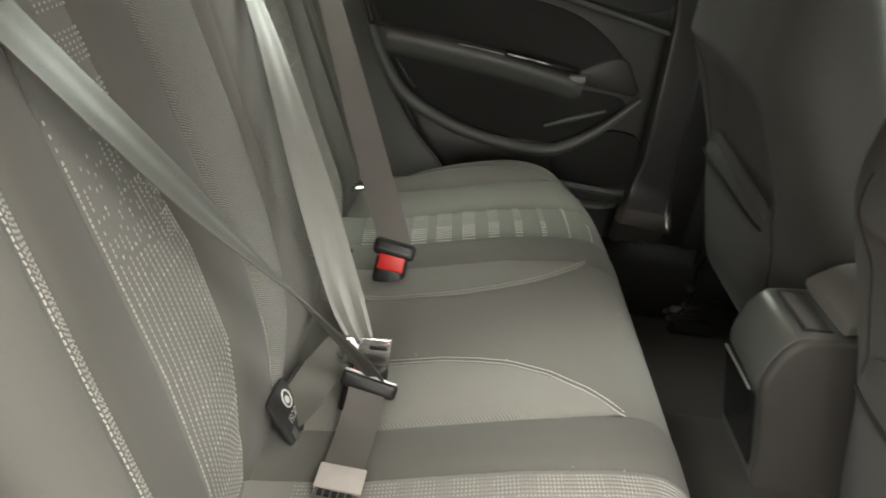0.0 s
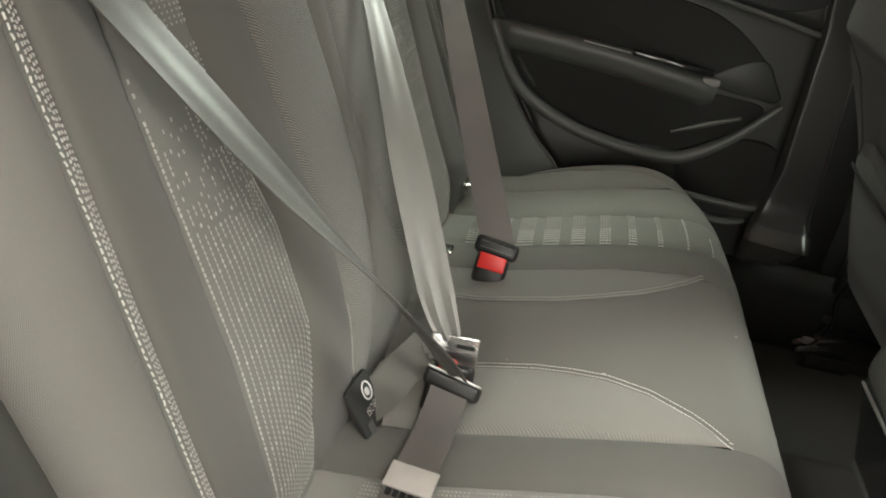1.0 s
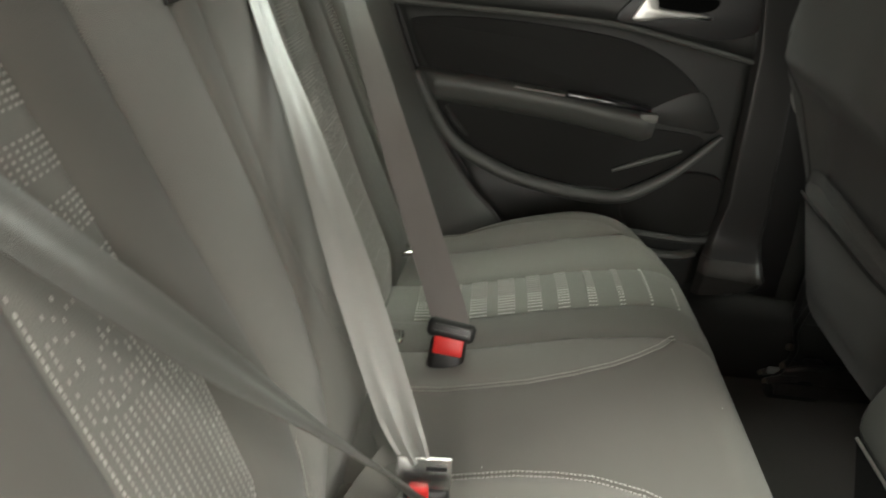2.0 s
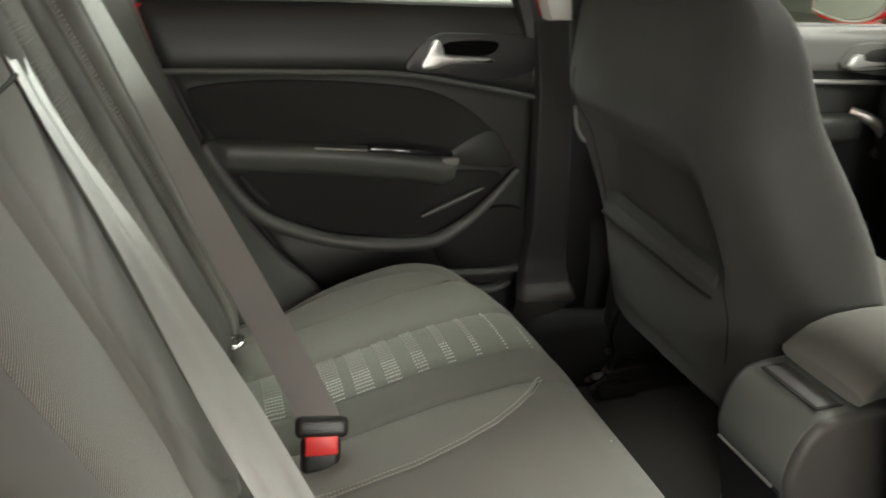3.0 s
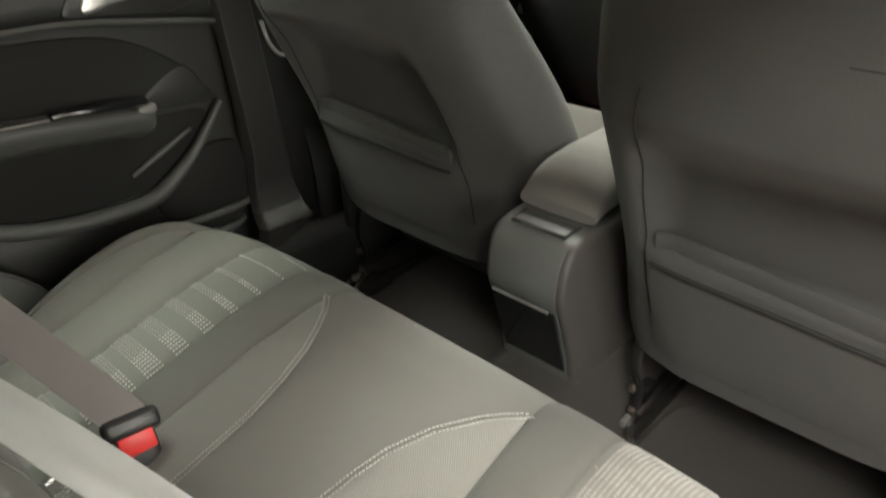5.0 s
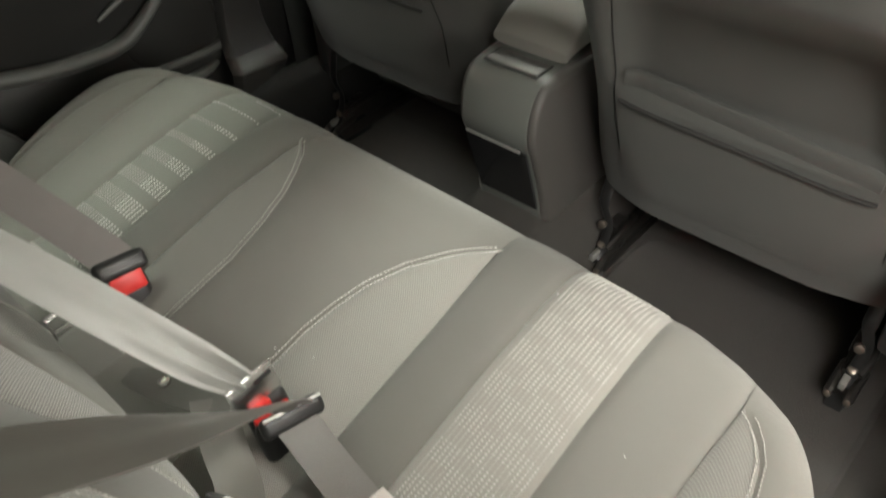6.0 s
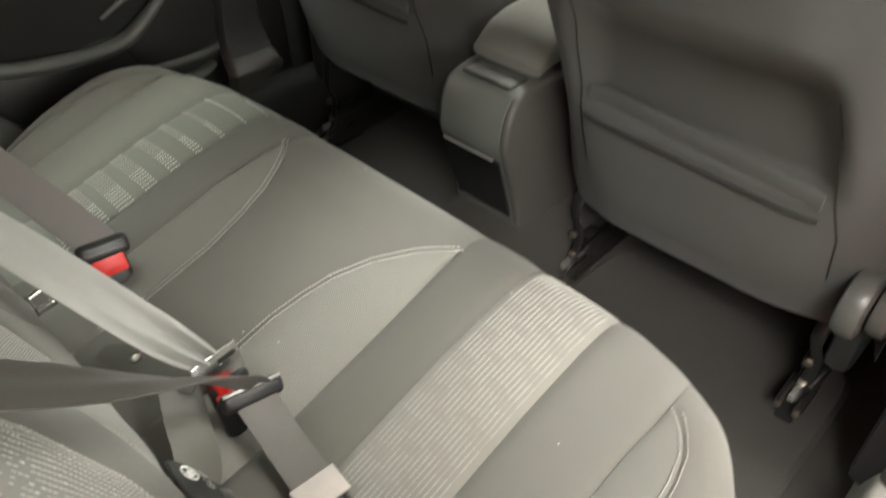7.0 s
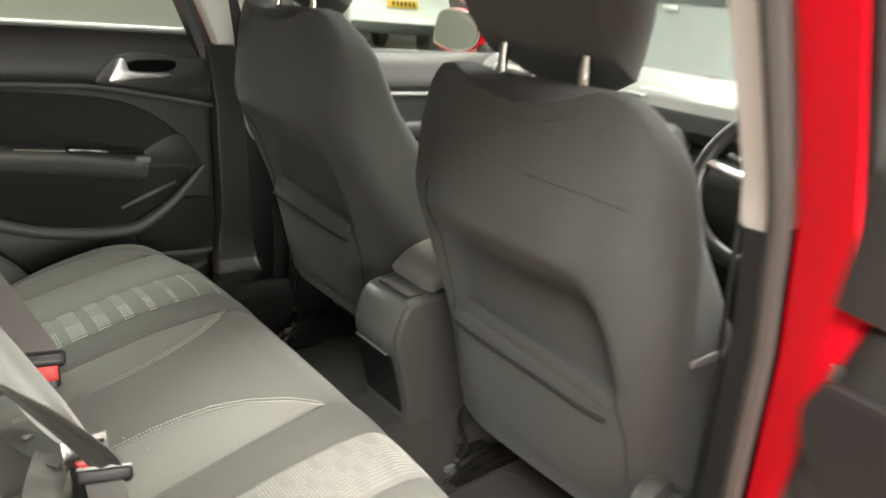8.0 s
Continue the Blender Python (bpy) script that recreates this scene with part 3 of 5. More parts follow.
part("front_skirt", grid(skirt, 100, 8), CLOTH_BAND, cushion, "charcoal cloth cushion front")
for side in (1, -1):
    ARC = ARC_R if side > 0 else ARC_L
    # far insert and strip take darker cloths: weaker light put into the colour
    for name, a, b, h, mat, lab, n in (
            ("mesh_insert", ARC, LINE, 0.004, NET_FINE if side > 0 else NET_SOFT, "pale knitted mesh insert" if side > 0 else "knitted mesh insert, darkened for the far side's shade", 14),
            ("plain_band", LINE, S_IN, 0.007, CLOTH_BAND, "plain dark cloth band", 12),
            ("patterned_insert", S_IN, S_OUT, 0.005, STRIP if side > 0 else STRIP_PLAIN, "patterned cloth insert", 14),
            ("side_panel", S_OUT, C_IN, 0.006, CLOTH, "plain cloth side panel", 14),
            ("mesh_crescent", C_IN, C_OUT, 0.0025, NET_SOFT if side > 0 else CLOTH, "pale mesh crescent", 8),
            ("bolster", C_OUT, OUT, 0.005, CLOTH, "plain cloth bolster", 14)):
        part(name, grid(cushion_at(a, b, side, h, 0.0010 if side > 0 and name in ("mesh_crescent", "bolster") else 0.0035), n, 70), mat, cushion, lab)
    # twin seams along the arcs
    for fn, lo, hi in ((ARC, 0.04, 0.437), (C_OUT, 0.05, 0.397))[:2 if side > 0 else 1]:
        for off in (-0.004, 0.004):
            marks = []
            y = lo
            while y < hi:
                slope = (fn(y + 0.004) - fn(y - 0.004)) / 0.008
                step = 0.0052 / math.hypot(1, slope)
                x = fn(y) + off * math.hypot(1, slope)
                d = Vector((side * slope, 1, (seat_z(x, y + 0.01) - seat_z(x, y - 0.01)) / 0.02))
                marks.append(((side * x, y, seat_z(x, y) + (0.0022 if fn is ARC else 0.0038)), d, d.cross(Vector((0, 0, 1))), 0.0040, 0.0012 if fn is ARC else 0.0013))
                y += step
            # far arc seam takes grey thread, its dimmer light put into the colour
            part("seam", dashes(marks), THREAD if fn is ARC and side > 0 else THREAD_DIM, cushion, "pale stitched seam", "stuff")
    # woven dashes of the patterned insert
    at = cushion_at(S_IN, S_OUT, side, 0.005)
    bright, dim = [], []
    def stitch(u, y, length, width):
        v = (y - Y0) / (YF - Y0)
        p, q = Vector(at(u, v)), Vector(at(u, v + 0.008))
        return (p + Vector((0, 0, 0.0004)), q - p + Vector((side * 0.0010, 0, 0)), (-1, 0, 0), length, width)

    if side > 0:
        y = 0.040
        while y < 0.522:
            for k in range(17):
                turn = 0.0 if k < 5 else 0.5 if k < 9 else 0.12 if k < 13 else 0.25
                phase = ((y + 0.012) / 0.047 + turn + random.uniform(-0.03, 0.03)) % 1.0
                lit = phase < (0.62 if k < 5 or k > 12 else 0.75) or y > 0.50
                (bright if lit else dim).append(stitch(0.075 + 0.875 * (k + 0.5) / 17, y, 0.0025 if lit else 0.0034, random.uniform(0.0021, 0.0025) if lit else 0.0013))
            y += 0.0045
    else:
        for g in range(9):
            lines = min(1 + g, 6)
            for l in range(lines):
                y = 0.425 - 0.047 * g + (l - (lines - 1) / 2) * 0.0050
                for k in range(16):
                    (bright if k < 7 or g == 0 else dim).append(stitch((k + 0.5) / 16, y, 0.0036, 0.0024))
        for k in range(8):
            bright.append(stitch(k / 16 + 0.02, 0.468, 0.0034, 0.0024))
    part("woven_pattern", dashes(bright), WEAVE_PALE if side > 0 else THREAD, cushion, "pale woven pattern", "stuff")
    part("woven_pattern", dashes(dim), WEAVE_GREY if side > 0 else THREAD_DIM, cushion, "grey woven pattern", "stuff")

RAKE = radians(20)
BASE = Vector((0, 0.0, 0.34))
UPWAY = Vector((0, -math.sin(RAKE), math.cos(RAKE)))
OUTWAY = Vector((0, math.cos(RAKE), math.sin(RAKE)))
S0, S1 = -0.06, 0.74


def back_h(x, s):
    h = 0.020 * math.exp(-((abs(x) - 0.545) / 0.055) ** 2) - 0.008 * math.exp(-((abs(x) - 0.33) / 0.16) ** 2)
    h -= 0.02 * math.exp(-((s + 0.02) / 0.05) ** 2)
    return h - roll(S1 - s, 0.07) - roll(0.615 - abs(x), 0.05)


B_MR = lambda s: interp(s, [-0.06, 0.03, 0.08, 0.13, 0.22, 0.34, 0.5, 0.74], [0.17, 0.13, 0.075, 0.045, 0.022, 0.015, 0.026, 0.04])
B_ML = lambda s: max(B_MR(s), interp(s, [-0.06, 0.05, 0.10, 0.18, 0.33, 0.49, 0.74], [0.185, 0.187, 0.165, 0.148, 0.168, 0.182, 0.20]))
B_SI = lambda s: interp(s, [-0.06, 0.06, 0.10, 0.15, 0.27, 0.38, 0.74], [0.31, 0.305, 0.275, 0.248, 0.245, 0.27, 0.30])
B_SO = lambda s: interp(s, [-0.06, 0.06, 0.2, 0.45, 0.74], [0.415, 0.412, 0.396, 0.394, 0.39])
B_CO = lambda s: interp(s, [-0.06, 0.16, 0.31, 0.47, 0.74], [0.535, 0.526, 0.515, 0.502, 0.485])
B_CI = lambda s: B_CO(s) - 0.024
B_OUT = lambda s: 0.613


def back_at(a, b, side, height):
    def at(u, v):
        s = S0 + v * (S1 - S0)
        x = side * (a(s) + u * (b(s) - a(s)))
        grow = min(1.0, abs(b(s) - a(s)) / 0.03)
        p = BASE + UPWAY * s + OUTWAY * (back_h(x, s) + puff(u, height * grow, 0.0035 * grow))
        return (x, p.y, p.z)
    return at


backrest = part("backrest", grid(back_at(lambda s: -B_MR(s), B_MR, 1, 0.005), 20, 80), CLOTH, bench, "plain charcoal cloth backrest")
for side in (1, -1):
    for name, a, b, h, mat, lab, n in (
            ("mesh_insert", B_MR, B_ML, 0.006, NET, "pale knitted mesh insert", 14),
            ("plain_band", B_ML, B_SI, 0.007, CLOTH_BAND, "plain dark cloth band", 12),
            ("patterned_insert", B_SI, B_SO, 0.004, STRIP_PLAIN, "patterned cloth insert", 14),
            ("side_panel", B_SO, B_CI, 0.007, CLOTH_BAND, "plain cloth side panel", 12),
            ("mesh_crescent", B_CI, B_CO, 0.002, STRIP_PLAIN, "stitched cloth edge", 6),
            ("bolster", B_CO, B_OUT, 0.008, CLOTH, "plain cloth bolster", 14)):
        part(name, grid(back_at(a, b, side, h), n, 80), mat, backrest, lab)
    for off, mat, length, width, step in ((0.0005, THREAD, 0.0046, 0.0013, 0.0064), (0.0080, WEAVE_PALE, 0.0030, 0.0011, 0.0052), (0.0120, THREAD_DIM, 0.0026, 0.0010, 0.0046),
                                          (0.0160, THREAD_DIM, 0.0026, 0.0009, 0.0046)):
        marks = []
        s = 0.0
        while s < 0.70:
            x = B_CO(s) - off
            p = BASE + UPWAY * s + OUTWAY * (back_h(x, s) + 0.0022)
            marks.append(((side * x, p.y, p.z), UPWAY + Vector((random.uniform(-0.2, 0.3), 0, 0)), (1, 0, 0), length, width))
            s += step * random.uniform(0.9, 1.1)
        part("seam", dashes(marks), mat, backrest, "pale stitched seam", "stuff")
    marks = []
    s = 0.03
    while s < 0.12:
        x = B_ML(s)
        p = BASE + UPWAY * s + OUTWAY * (back_h(x, s) + 0.002)
        marks.append(((side * (x + 0.003), p.y, p.z), UPWAY, (1, 0, 0), 0.004, 0.0012))
        s += 0.0055
    part("seam", dashes(marks), THREAD_DIM, backrest, "", "stuff")
    at = back_at(B_SI, B_SO, side, 0.004)
    bright, dim = [], []
    s, line = 0.0, 0
    while s < 0.46:
        for k in range(16):
            if s > 0.28 and (s - 0.28) / 0.16 > random.random() + (0.5 if k > 14 else 0):
                continue
            p = at((k + 0.6) / 16.2, (s - S0) / (S1 - S0))
            hot = line % 8 == 0 or k == 15
            lit = random.random() < (0.75 if hot else 0.04)
            (bright if lit else dim).append((p, UPWAY, (1, 0, 0), 0.0042, 0.0024 if lit else 0.0017))
        s += 0.0058
        line += 1
    for g in range(10):
        for l in range(6):
            s = 0.30 + 0.047 * g + l * 0.0052
            for k in range(7):
                if s < 0.70 and not (g < 2 and k > 3 + g):
                    bright.append((at((k + 0.6) / 13.2, (s - S0) / (S1 - S0)), UPWAY, (1, 0, 0), 0.0026, 0.0020))
    part("woven_pattern", dashes(bright), WEAVE_PALE, backrest, "pale woven pattern", "stuff")
    part("woven_pattern", dashes(dim), WEAVE_GREY, backrest, "grey woven pattern", "stuff")
# seam across the top of the centre part and the shell behind
seam = []
for k in range(25):
    x = 0.05 - 0.23 * k / 24
    p = BASE + UPWAY * 0.565 + OUTWAY * (back_h(x, 0.565) + 0.0045)
    seam.append((x, p.y, p.z))
part("top_seam", tube(seam, 0.003, 6), SEAM, backrest, "dark seam across the centre part")
part("rear_shell", box((-0.60, -0.125, 0.0), (0.60, -0.075, 0.78), 0.02, Matrix.Translation((0, 0, 0.32)) @ Matrix.Rotation(RAKE, 4, "X")), CARPET, backrest)

lint = []
for k in range(7):
    x, y = random.uniform(-0.15, 0.5), random.uniform(0.12, 0.48)
    a = random.uniform(0, 6.28)
    d = Vector((math.cos(a), math.sin(a), 0))
    lint.append(((x, y, seat_z(x, y) + 0.008), d, d.cross(Vector((0, 0, 1))), random.uniform(0.0008, 0.0030), random.uniform(0.0005, 0.0009)))
for k in range(9):
    x, y = random.uniform(0.2, 0.66), random.uniform(0.58, 0.95)
    a = random.uniform(0, 6.28)
    d = Vector((math.cos(a), math.sin(a), 0))
    lint.append(((x, y, tunnel(x, y) + 0.004), d, d.cross(Vector((0, 0, 1))), random.uniform(0.001, 0.0035), random.uniform(0.0006, 0.0012)))
whole("lint", dashes(lint, 0.0005), LABEL_INK, "tiny white lint specks on the cloth and carpet", "lint", kind="stuff")


# ---- front seats ----
def front_seat(cx, lift, outer):
    """outer: +1 where the door lies on the +x side."""
    seat = thing("car_seat", (cx, 0.9, 0.06), "dark grey cloth front seat with a map pocket on its back", "car seat", "front seats")
    Z = [0.26, 0.30, 0.36, 0.45, 0.55, 0.65, 0.75, 0.82, 0.88, 0.92, 0.945]
    HW = [0.242, 0.262, 0.266, 0.261, 0.254, 0.247, 0.244, 0.242, 0.238, 0.205, 0.150]
    TH = [0.16, 0.23, 0.29, 0.300, 0.280, 0.235, 0.175, 0.14, 0.115, 0.085, 0.05]

    def width_at(z):
        if z > 0.80:
            return 0.105 + 0.138 * max(0.0, 1 - ((z - 0.80) / 0.147) ** 2.7) ** (1 / 2.7)
        return sum(interp(z + k * 0.012, Z[:8], HW[:8]) for k in (-2, -1, 0, 1, 2)) / 5

    def depth_at(z):
        return sum(interp(z + k * 0.015, Z, TH) for k in (-2, -1, 0, 1, 2)) / 5

    def rear_y(z):
        return 0.708 - (min(z, 0.76) - 0.50) * 0.285 - max(0.0, z - 0.76) * 0.10

    def seam_x(z):
        return interp(z, [0.30, 0.36, 0.44, 0.6, 0.77], [0.166, 0.184, 0.192, 0.180, 0.152])

    def shell(u, v):
        z = 0.26 + (0.945 - 0.26) * v
        hw, th = width_at(z), depth_at(z)
        a = 2 * math.pi * u
        e = 0.37
        cxn = math.copysign(abs(math.cos(a)) ** e, math.cos(a))
        syn = math.copysign(abs(math.sin(a)) ** e, math.sin(a))
        x = hw * cxn
        if cxn * outer > 0:
            x *= 1 + 0.11 * max(0.0, min(1.0, (0.52 - z) / 0.16))
        y = th / 2 * (1 - syn)
        rear = max(0.0, syn)
        # the side wings lead up into the upper block; between them the back is hollow over the pocket
        y += rear * 0.022 * (abs(x) / 0.25) ** 4
        n = abs(x) / seam_x(z)
        if rear > 0.3:
            inside = max(0.0, min(1.0, (1.12 - n) / 0.34))
            inside = inside * inside * (3 - 2 * inside)
            fade = max(0.0, 1 - max(0.0, z - 0.73) / 0.19)
            w = max(0.0, min(1.0, (z - 0.42) / 0.36))
            wing = -0.042 * w * w * (3 - 2 * w) * fade
            k = max(0.0, min(1.0, (z - 0.640) / 0.095))
            k = k * k * (3 - 2 * k)
            hollow = 0.030 * max(0.0, min(1.0, (z - 0.495) / 0.03)) * (1 - k) - 0.050 * k * fade - 0.004 * (z < 0.495)
            y += rear * (wing * (1 - inside) + hollow * inside)
        # saddle of the top edge
        top = max(0.0, (z - 0.84) / 0.105)
        dip = -0.030 * top * math.exp(-(x / 0.11) ** 2) + 0.012 * top * math.exp(-((abs(x) - 0.16) / 0.05) ** 2)
        return (cx + x, rear_y(z) + y, z + dip + lift)

    back = part("backrest", grid(lambda u, v: shell(u, v), 96, 84, True), CLOTH_BACK, seat, "charcoal cloth seat back")
    cap = [shell(k / 48, 1.0) for k in range(48)]
    part("top_cap", (cap, [list(range(48))]), CLOTH_BACK, back)
    part("under_cover", ([shell(k / 48, 0.0) for k in range(48)], [list(range(48))[::-1]]), PLASTIC, seat)
    def on_back(x, z, out=0.001):
        """The point of the rear face at x and z, a little proud of it."""
        hw = width_at(z)
        a = math.acos(min(1.0, (abs(x) / hw) ** (1 / 0.37)))
        p = shell((a if x > 0 else math.pi - a) / (2 * math.pi), (z - 0.26) / 0.685)
        return (p[0], p[1] - out, p[2])

    # rolled hem of the pocket, and the pocket cloth that hangs from it
    hem = [on_back(x, 0.509 - 0.054 * x + 0.004 * math.cos(x * 9), 0.0025 + 0.004 * math.cos(x / 0.18 * math.pi / 2)) for x in np.linspace(-0.174, 0.174, 25)]
    part("pocket_hem", tube(hem, [0.015] + [0.0190] * 23 + [0.015], 14, 0.28, up=(0, 1, 0.25)), CLOTH_BACK, back, "rolled hem of the map pocket")
    part("pocket_seam", tube([on_back(x, 0.4800 - 0.054 * x + 0.004 * math.cos(x * 9), 0.0082) for x in np.linspace(-0.172, 0.172, 25)], 0.0030, 6), SEAM, back, "dark seam under the hem")

    def pocket(u, v):
        x = -0.184 + 0.368 * u
        return on_back(x, 0.492 - 0.054 * x * (1 - v) - 0.189 * v, 0.0025 + 0.006 * math.sin(math.pi * u) ** 0.7 * math.sin(math.pi * v) ** 0.7)

    part("map_pocket", grid(pocket, 30, 16), CLOTH_BACK, back, "slack cloth map pocket")
    for s in (-1, 1):
        xs = lambda z: s * seam_x(z)
        part("back_seam", tube([on_back(xs(z), z, 0.0004) for z in np.linspace(0.30, 0.66 if s > 0 else 0.77, 56)], 0.0013, 6), SEAM, back, "dark side seam")
    if outer > 0:
        part("cross_seam", tube([on_back(x, 0.827 - 0.008 * (x / 0.2) ** 4, -0.0002) for x in np.linspace(0.05, 0.215, 31)], 0.0009, 6), SEAM, back, "dark cross seam")
    part("saddle_seam", tube([on_back(x, z, -0.0002) for x, z in ((-0.118, 0.940), (-0.119, 0.928), (-0.112, 0.917), (-0.06, 0.913), (0.0, 0.912), (0.06, 0.913), (0.112, 0.917), (0.119, 0.928), (0.118, 0.940))], 0.0005, 6), SEAM, back, "dark seam round the headrest posts")
    # headrest on two posts
    bm = bmesh.new()
    bmesh.ops.create_cube(bm, size=1)
    bmesh.ops.subdivide_edges(bm, edges=bm.edges[:], cuts=6, use_grid_fill=True)
    for v in bm.verts:
        p = v.co * 2
        q = Vector([c * math.sqrt(max(0, 1 - 0.5 * p[(i + 1) % 3] ** 2 * 0.46 - 0.5 * p[(i + 2) % 3] ** 2 * 0.46)) for i, c in enumerate(p)])
        wide = 0.150 - 0.012 * (q.z > 0) * q.z
        hang = 0.070 * max(0.0, min(0.9, q.y + 0.35)) * max(0.0, -q.z) * (1 - 0.55 * q.x * q.x)      # the front pad reaches lower than the back
        v.co = Vector((cx + q.x * wide, 0.672 + q.y * 0.066 - 0.03 * q.z - 0.012 * q.x * q.x, 1.086 + q.z * 0.108 + lift - 0.012 * q.x * q.x - hang))
    rest = part("headrest", from_bm(bm), CLOTH_BACK, seat, "charcoal cloth headrest")
    for s in (-1, 1):
        part("headrest_post", tube([(cx + s * 0.079, 0.666, 0.86 + lift), (cx + s * 0.079, 0.664, 1.04 + lift)], 0.0075, 12), CHROME, seat, "bright steel headrest post")
        part("post_sleeve", disc((cx + s * 0.079, 0.666, 0.918 + lift), (0, 0, 1), 0.016, 0.02), PLASTIC, seat)

    # cushion
    def squab(u, v):
        a = 2 * math.pi * u
        e = 0.5
        c = math.copysign(abs(math.cos(a)) ** e, math.cos(a))
        s = math.copysign(abs(math.sin(a)) ** e, math.sin(a))
        y = 0.84 + 0.54 * v
        end = math.sqrt(max(0.0, 1 - (2 * abs(v - 0.5)) ** 8))
        top = 0.055 if s > 0 else 0.07
        return (cx + 0.255 * c * (0.9 + 0.1 * end), y, 0.275 + lift * 0.7 + 0.06 * v + s * top * (0.35 + 0.65 * end) + (0.03 * (abs(c) ** 6) if s > 0 else 0))

    part("cushion", grid(squab, 56, 24, True), CLOTH, seat, "charcoal cloth seat cushion")
    part("cushion_end", ([squab(k / 40, 1.0) for k in range(40)], [list(range(40))]), CLOTH, seat)
    part("cushion_back", ([squab(k / 40, 0.0) for k in range(40)], [list(range(40))[::-1]]), CLOTH, seat)
    part("side_cover", box((cx + outer * 0.255 - 0.02, 0.80, 0.17 + lift), (cx + outer * 0.255 + 0.02, 1.30, 0.33 + lift), 0.015), PLASTIC, seat, "black plastic side cover")
    # hinge cover and recliner at the door side
    if outer > 0:
        hinge = part("hinge_cover", disc((cx + outer * 0.252, 0.765, 0.345 + lift), (1, 0, 0), 0.052, 0.035, 0.010), PLASTIC_SATIN, seat, "satin black hinge cover")
        part("recliner_wheel", disc((cx + outer * 0.285, 0.775, 0.345 + lift), (1, 0, 0), 0.040, 0.028, 0.008), PLASTIC_SATIN, hinge, "ribbed black recliner wheel")
        part("rim", disc((cx + outer * 0.300, 0.775, 0.345 + lift), (1, 0, 0), 0.030, 0.006, 0.002), SATIN_METAL, hinge, "bright ring")
    # frame under the seat and its rails
    part("under_frame", box((cx - 0.20, 0.90, 0.15 + lift * 0.5), (cx + 0.20, 1.28, 0.24 + lift), 0.02), STEEL, seat, "dark steel seat frame")
    for s in (-1, 1):
        rx = cx + s * 0.225
        rail = part("rail", box((rx - 0.018, 0.79, 0.055), (rx + 0.018, 1.35, 0.085), 0.004), STEEL, seat, "dark steel seat rail")
        part("rail_slide", box((rx - 0.012, 0.80, 0.085), (rx + 0.012, 1.33, 0.115 + lift * 0.3), 0.003), STEEL, rail)
        part("rail_foot", prism(smooth([(0.785, 0.03), (0.785, 0.055), (0.80, 0.082), (0.84, 0.094), (0.87, 0.088), (0.88, 0.03)], 3, True), "yz", rx - 0.014, rx + 0.014, 0.005), BLACK, rail, "black plastic rail foot")
        part("hanger", tube(smooth([(rx - 0.004, 0.83, 0.275 + lift), (rx - 0.006, 0.805, 0.215), (rx + 0.004, 0.812, 0.165), (rx + 0.002, 0.80, 0.115), (rx, 0.785, 0.095)], 5), [0.011] * 6 + [0.009] * 15, 10, 0.4, up=(0, 1, 0)), BLACK, rail, "bent black steel strap")
        part("bush", disc((rx - 0.004, 0.803, 0.165), (0.2, -1, 0.3), 0.008, 0.012, 0.003, 16), WORN_BOLT, rail, "worn steel bush")
        part("latch", box((rx - 0.020, 0.845, 0.100), (rx + 0.006, 0.885, 0.135), 0.006), STEEL, rail, "dark steel rail latch")
        part("latch_pin", disc((rx + 0.001, 0.800, 0.121), (0, -0.5, 1), 0.008, 0.010, 0.003, 12), WORN_BOLT, rail, "worn brown bolt")
        part("latch_claw", tube(smooth([(rx + 0.012, 0.80, 0.115), (rx + 0.016, 0.84, 0.130), (rx + 0.010, 0.88, 0.128), (rx + 0.004, 0.91, 0.118)], 4), 0.007, 8), STEEL, rail)
        for q in (-0.014, 0.016):
            part("rail_prong", tube([(rx + q, 0.83, 0.10), (rx + q, 0.79, 0.096), (rx + q, 0.768, 0.088)], 0.0075, 8), STEEL, rail, "dark steel prong")
            part("prong_cap", disc((rx + q, 0.764, 0.088), (0, -1, 0.4), 0.0058, 0.006, 0.002, 12), WORN_BOLT, rail, "worn bright cap")
        part("rail_tongue", box((rx - 0.006, 0.772, 0.098), (rx + 0.004, 0.84, 0.112), 0.002), SATIN_METAL, rail, "bright strip at the rail end")
    return seat


front_seat(0.365, 0.0, 1)
front_seat(-0.365, 0.042, -1)


# ---- centre console ----
console = thing("centre_console", (0, 0.95, 0.20), "black plastic centre console with padded armrest lid", "console")
prof = smooth([(0.705, 0.215), (0.700, 0.26), (0.676, 0.345), (0.6655, 0.375), (0.6640, 0.40), (0.672, 0.440), (0.690, 0.466), (0.712, 0.474), (0.755, 0.478)], 5)
prof = [tuple(p) for p in prof] + [(0.90, 0.470), (1.40, 0.44), (1.40, 0.10), (0.74, 0.10)]
part("console_body", join(prism(prof, "yz", -0.066, 0.066, 0.004)), CONSOLE_SKIN, console, "satin black console end")
for s in (-1, 1):
    cheek = [(y + 0.0015, z - 0.001) for y, z in prof]
    data = prism(cheek, "yz", 0.0640, 0.078, 0.010, 3)
    part("cheek", data if s > 0 else mirror(data), CHEEK, console, "warm grey grained side cheek")
part("stowage_flap", prism([(-0.062, 0.224), (0.062, 0.224), (0.063, 0.362), (-0.063, 0.362)], "xz", 0.0, 0.006, 0.002), GLOSS_BLACK, console, "gloss black rear flap")
flap = bpy.data.objects["stowage_flap"]
flap.data.transform(Matrix.Translation((0, 0.6925, 0)) @ Matrix.Translation((0, 0, 0.258)) @ Matrix.Rotation(radians(15.5), 4, "X") @ Matrix.Translation((0, 0, -0.258)))
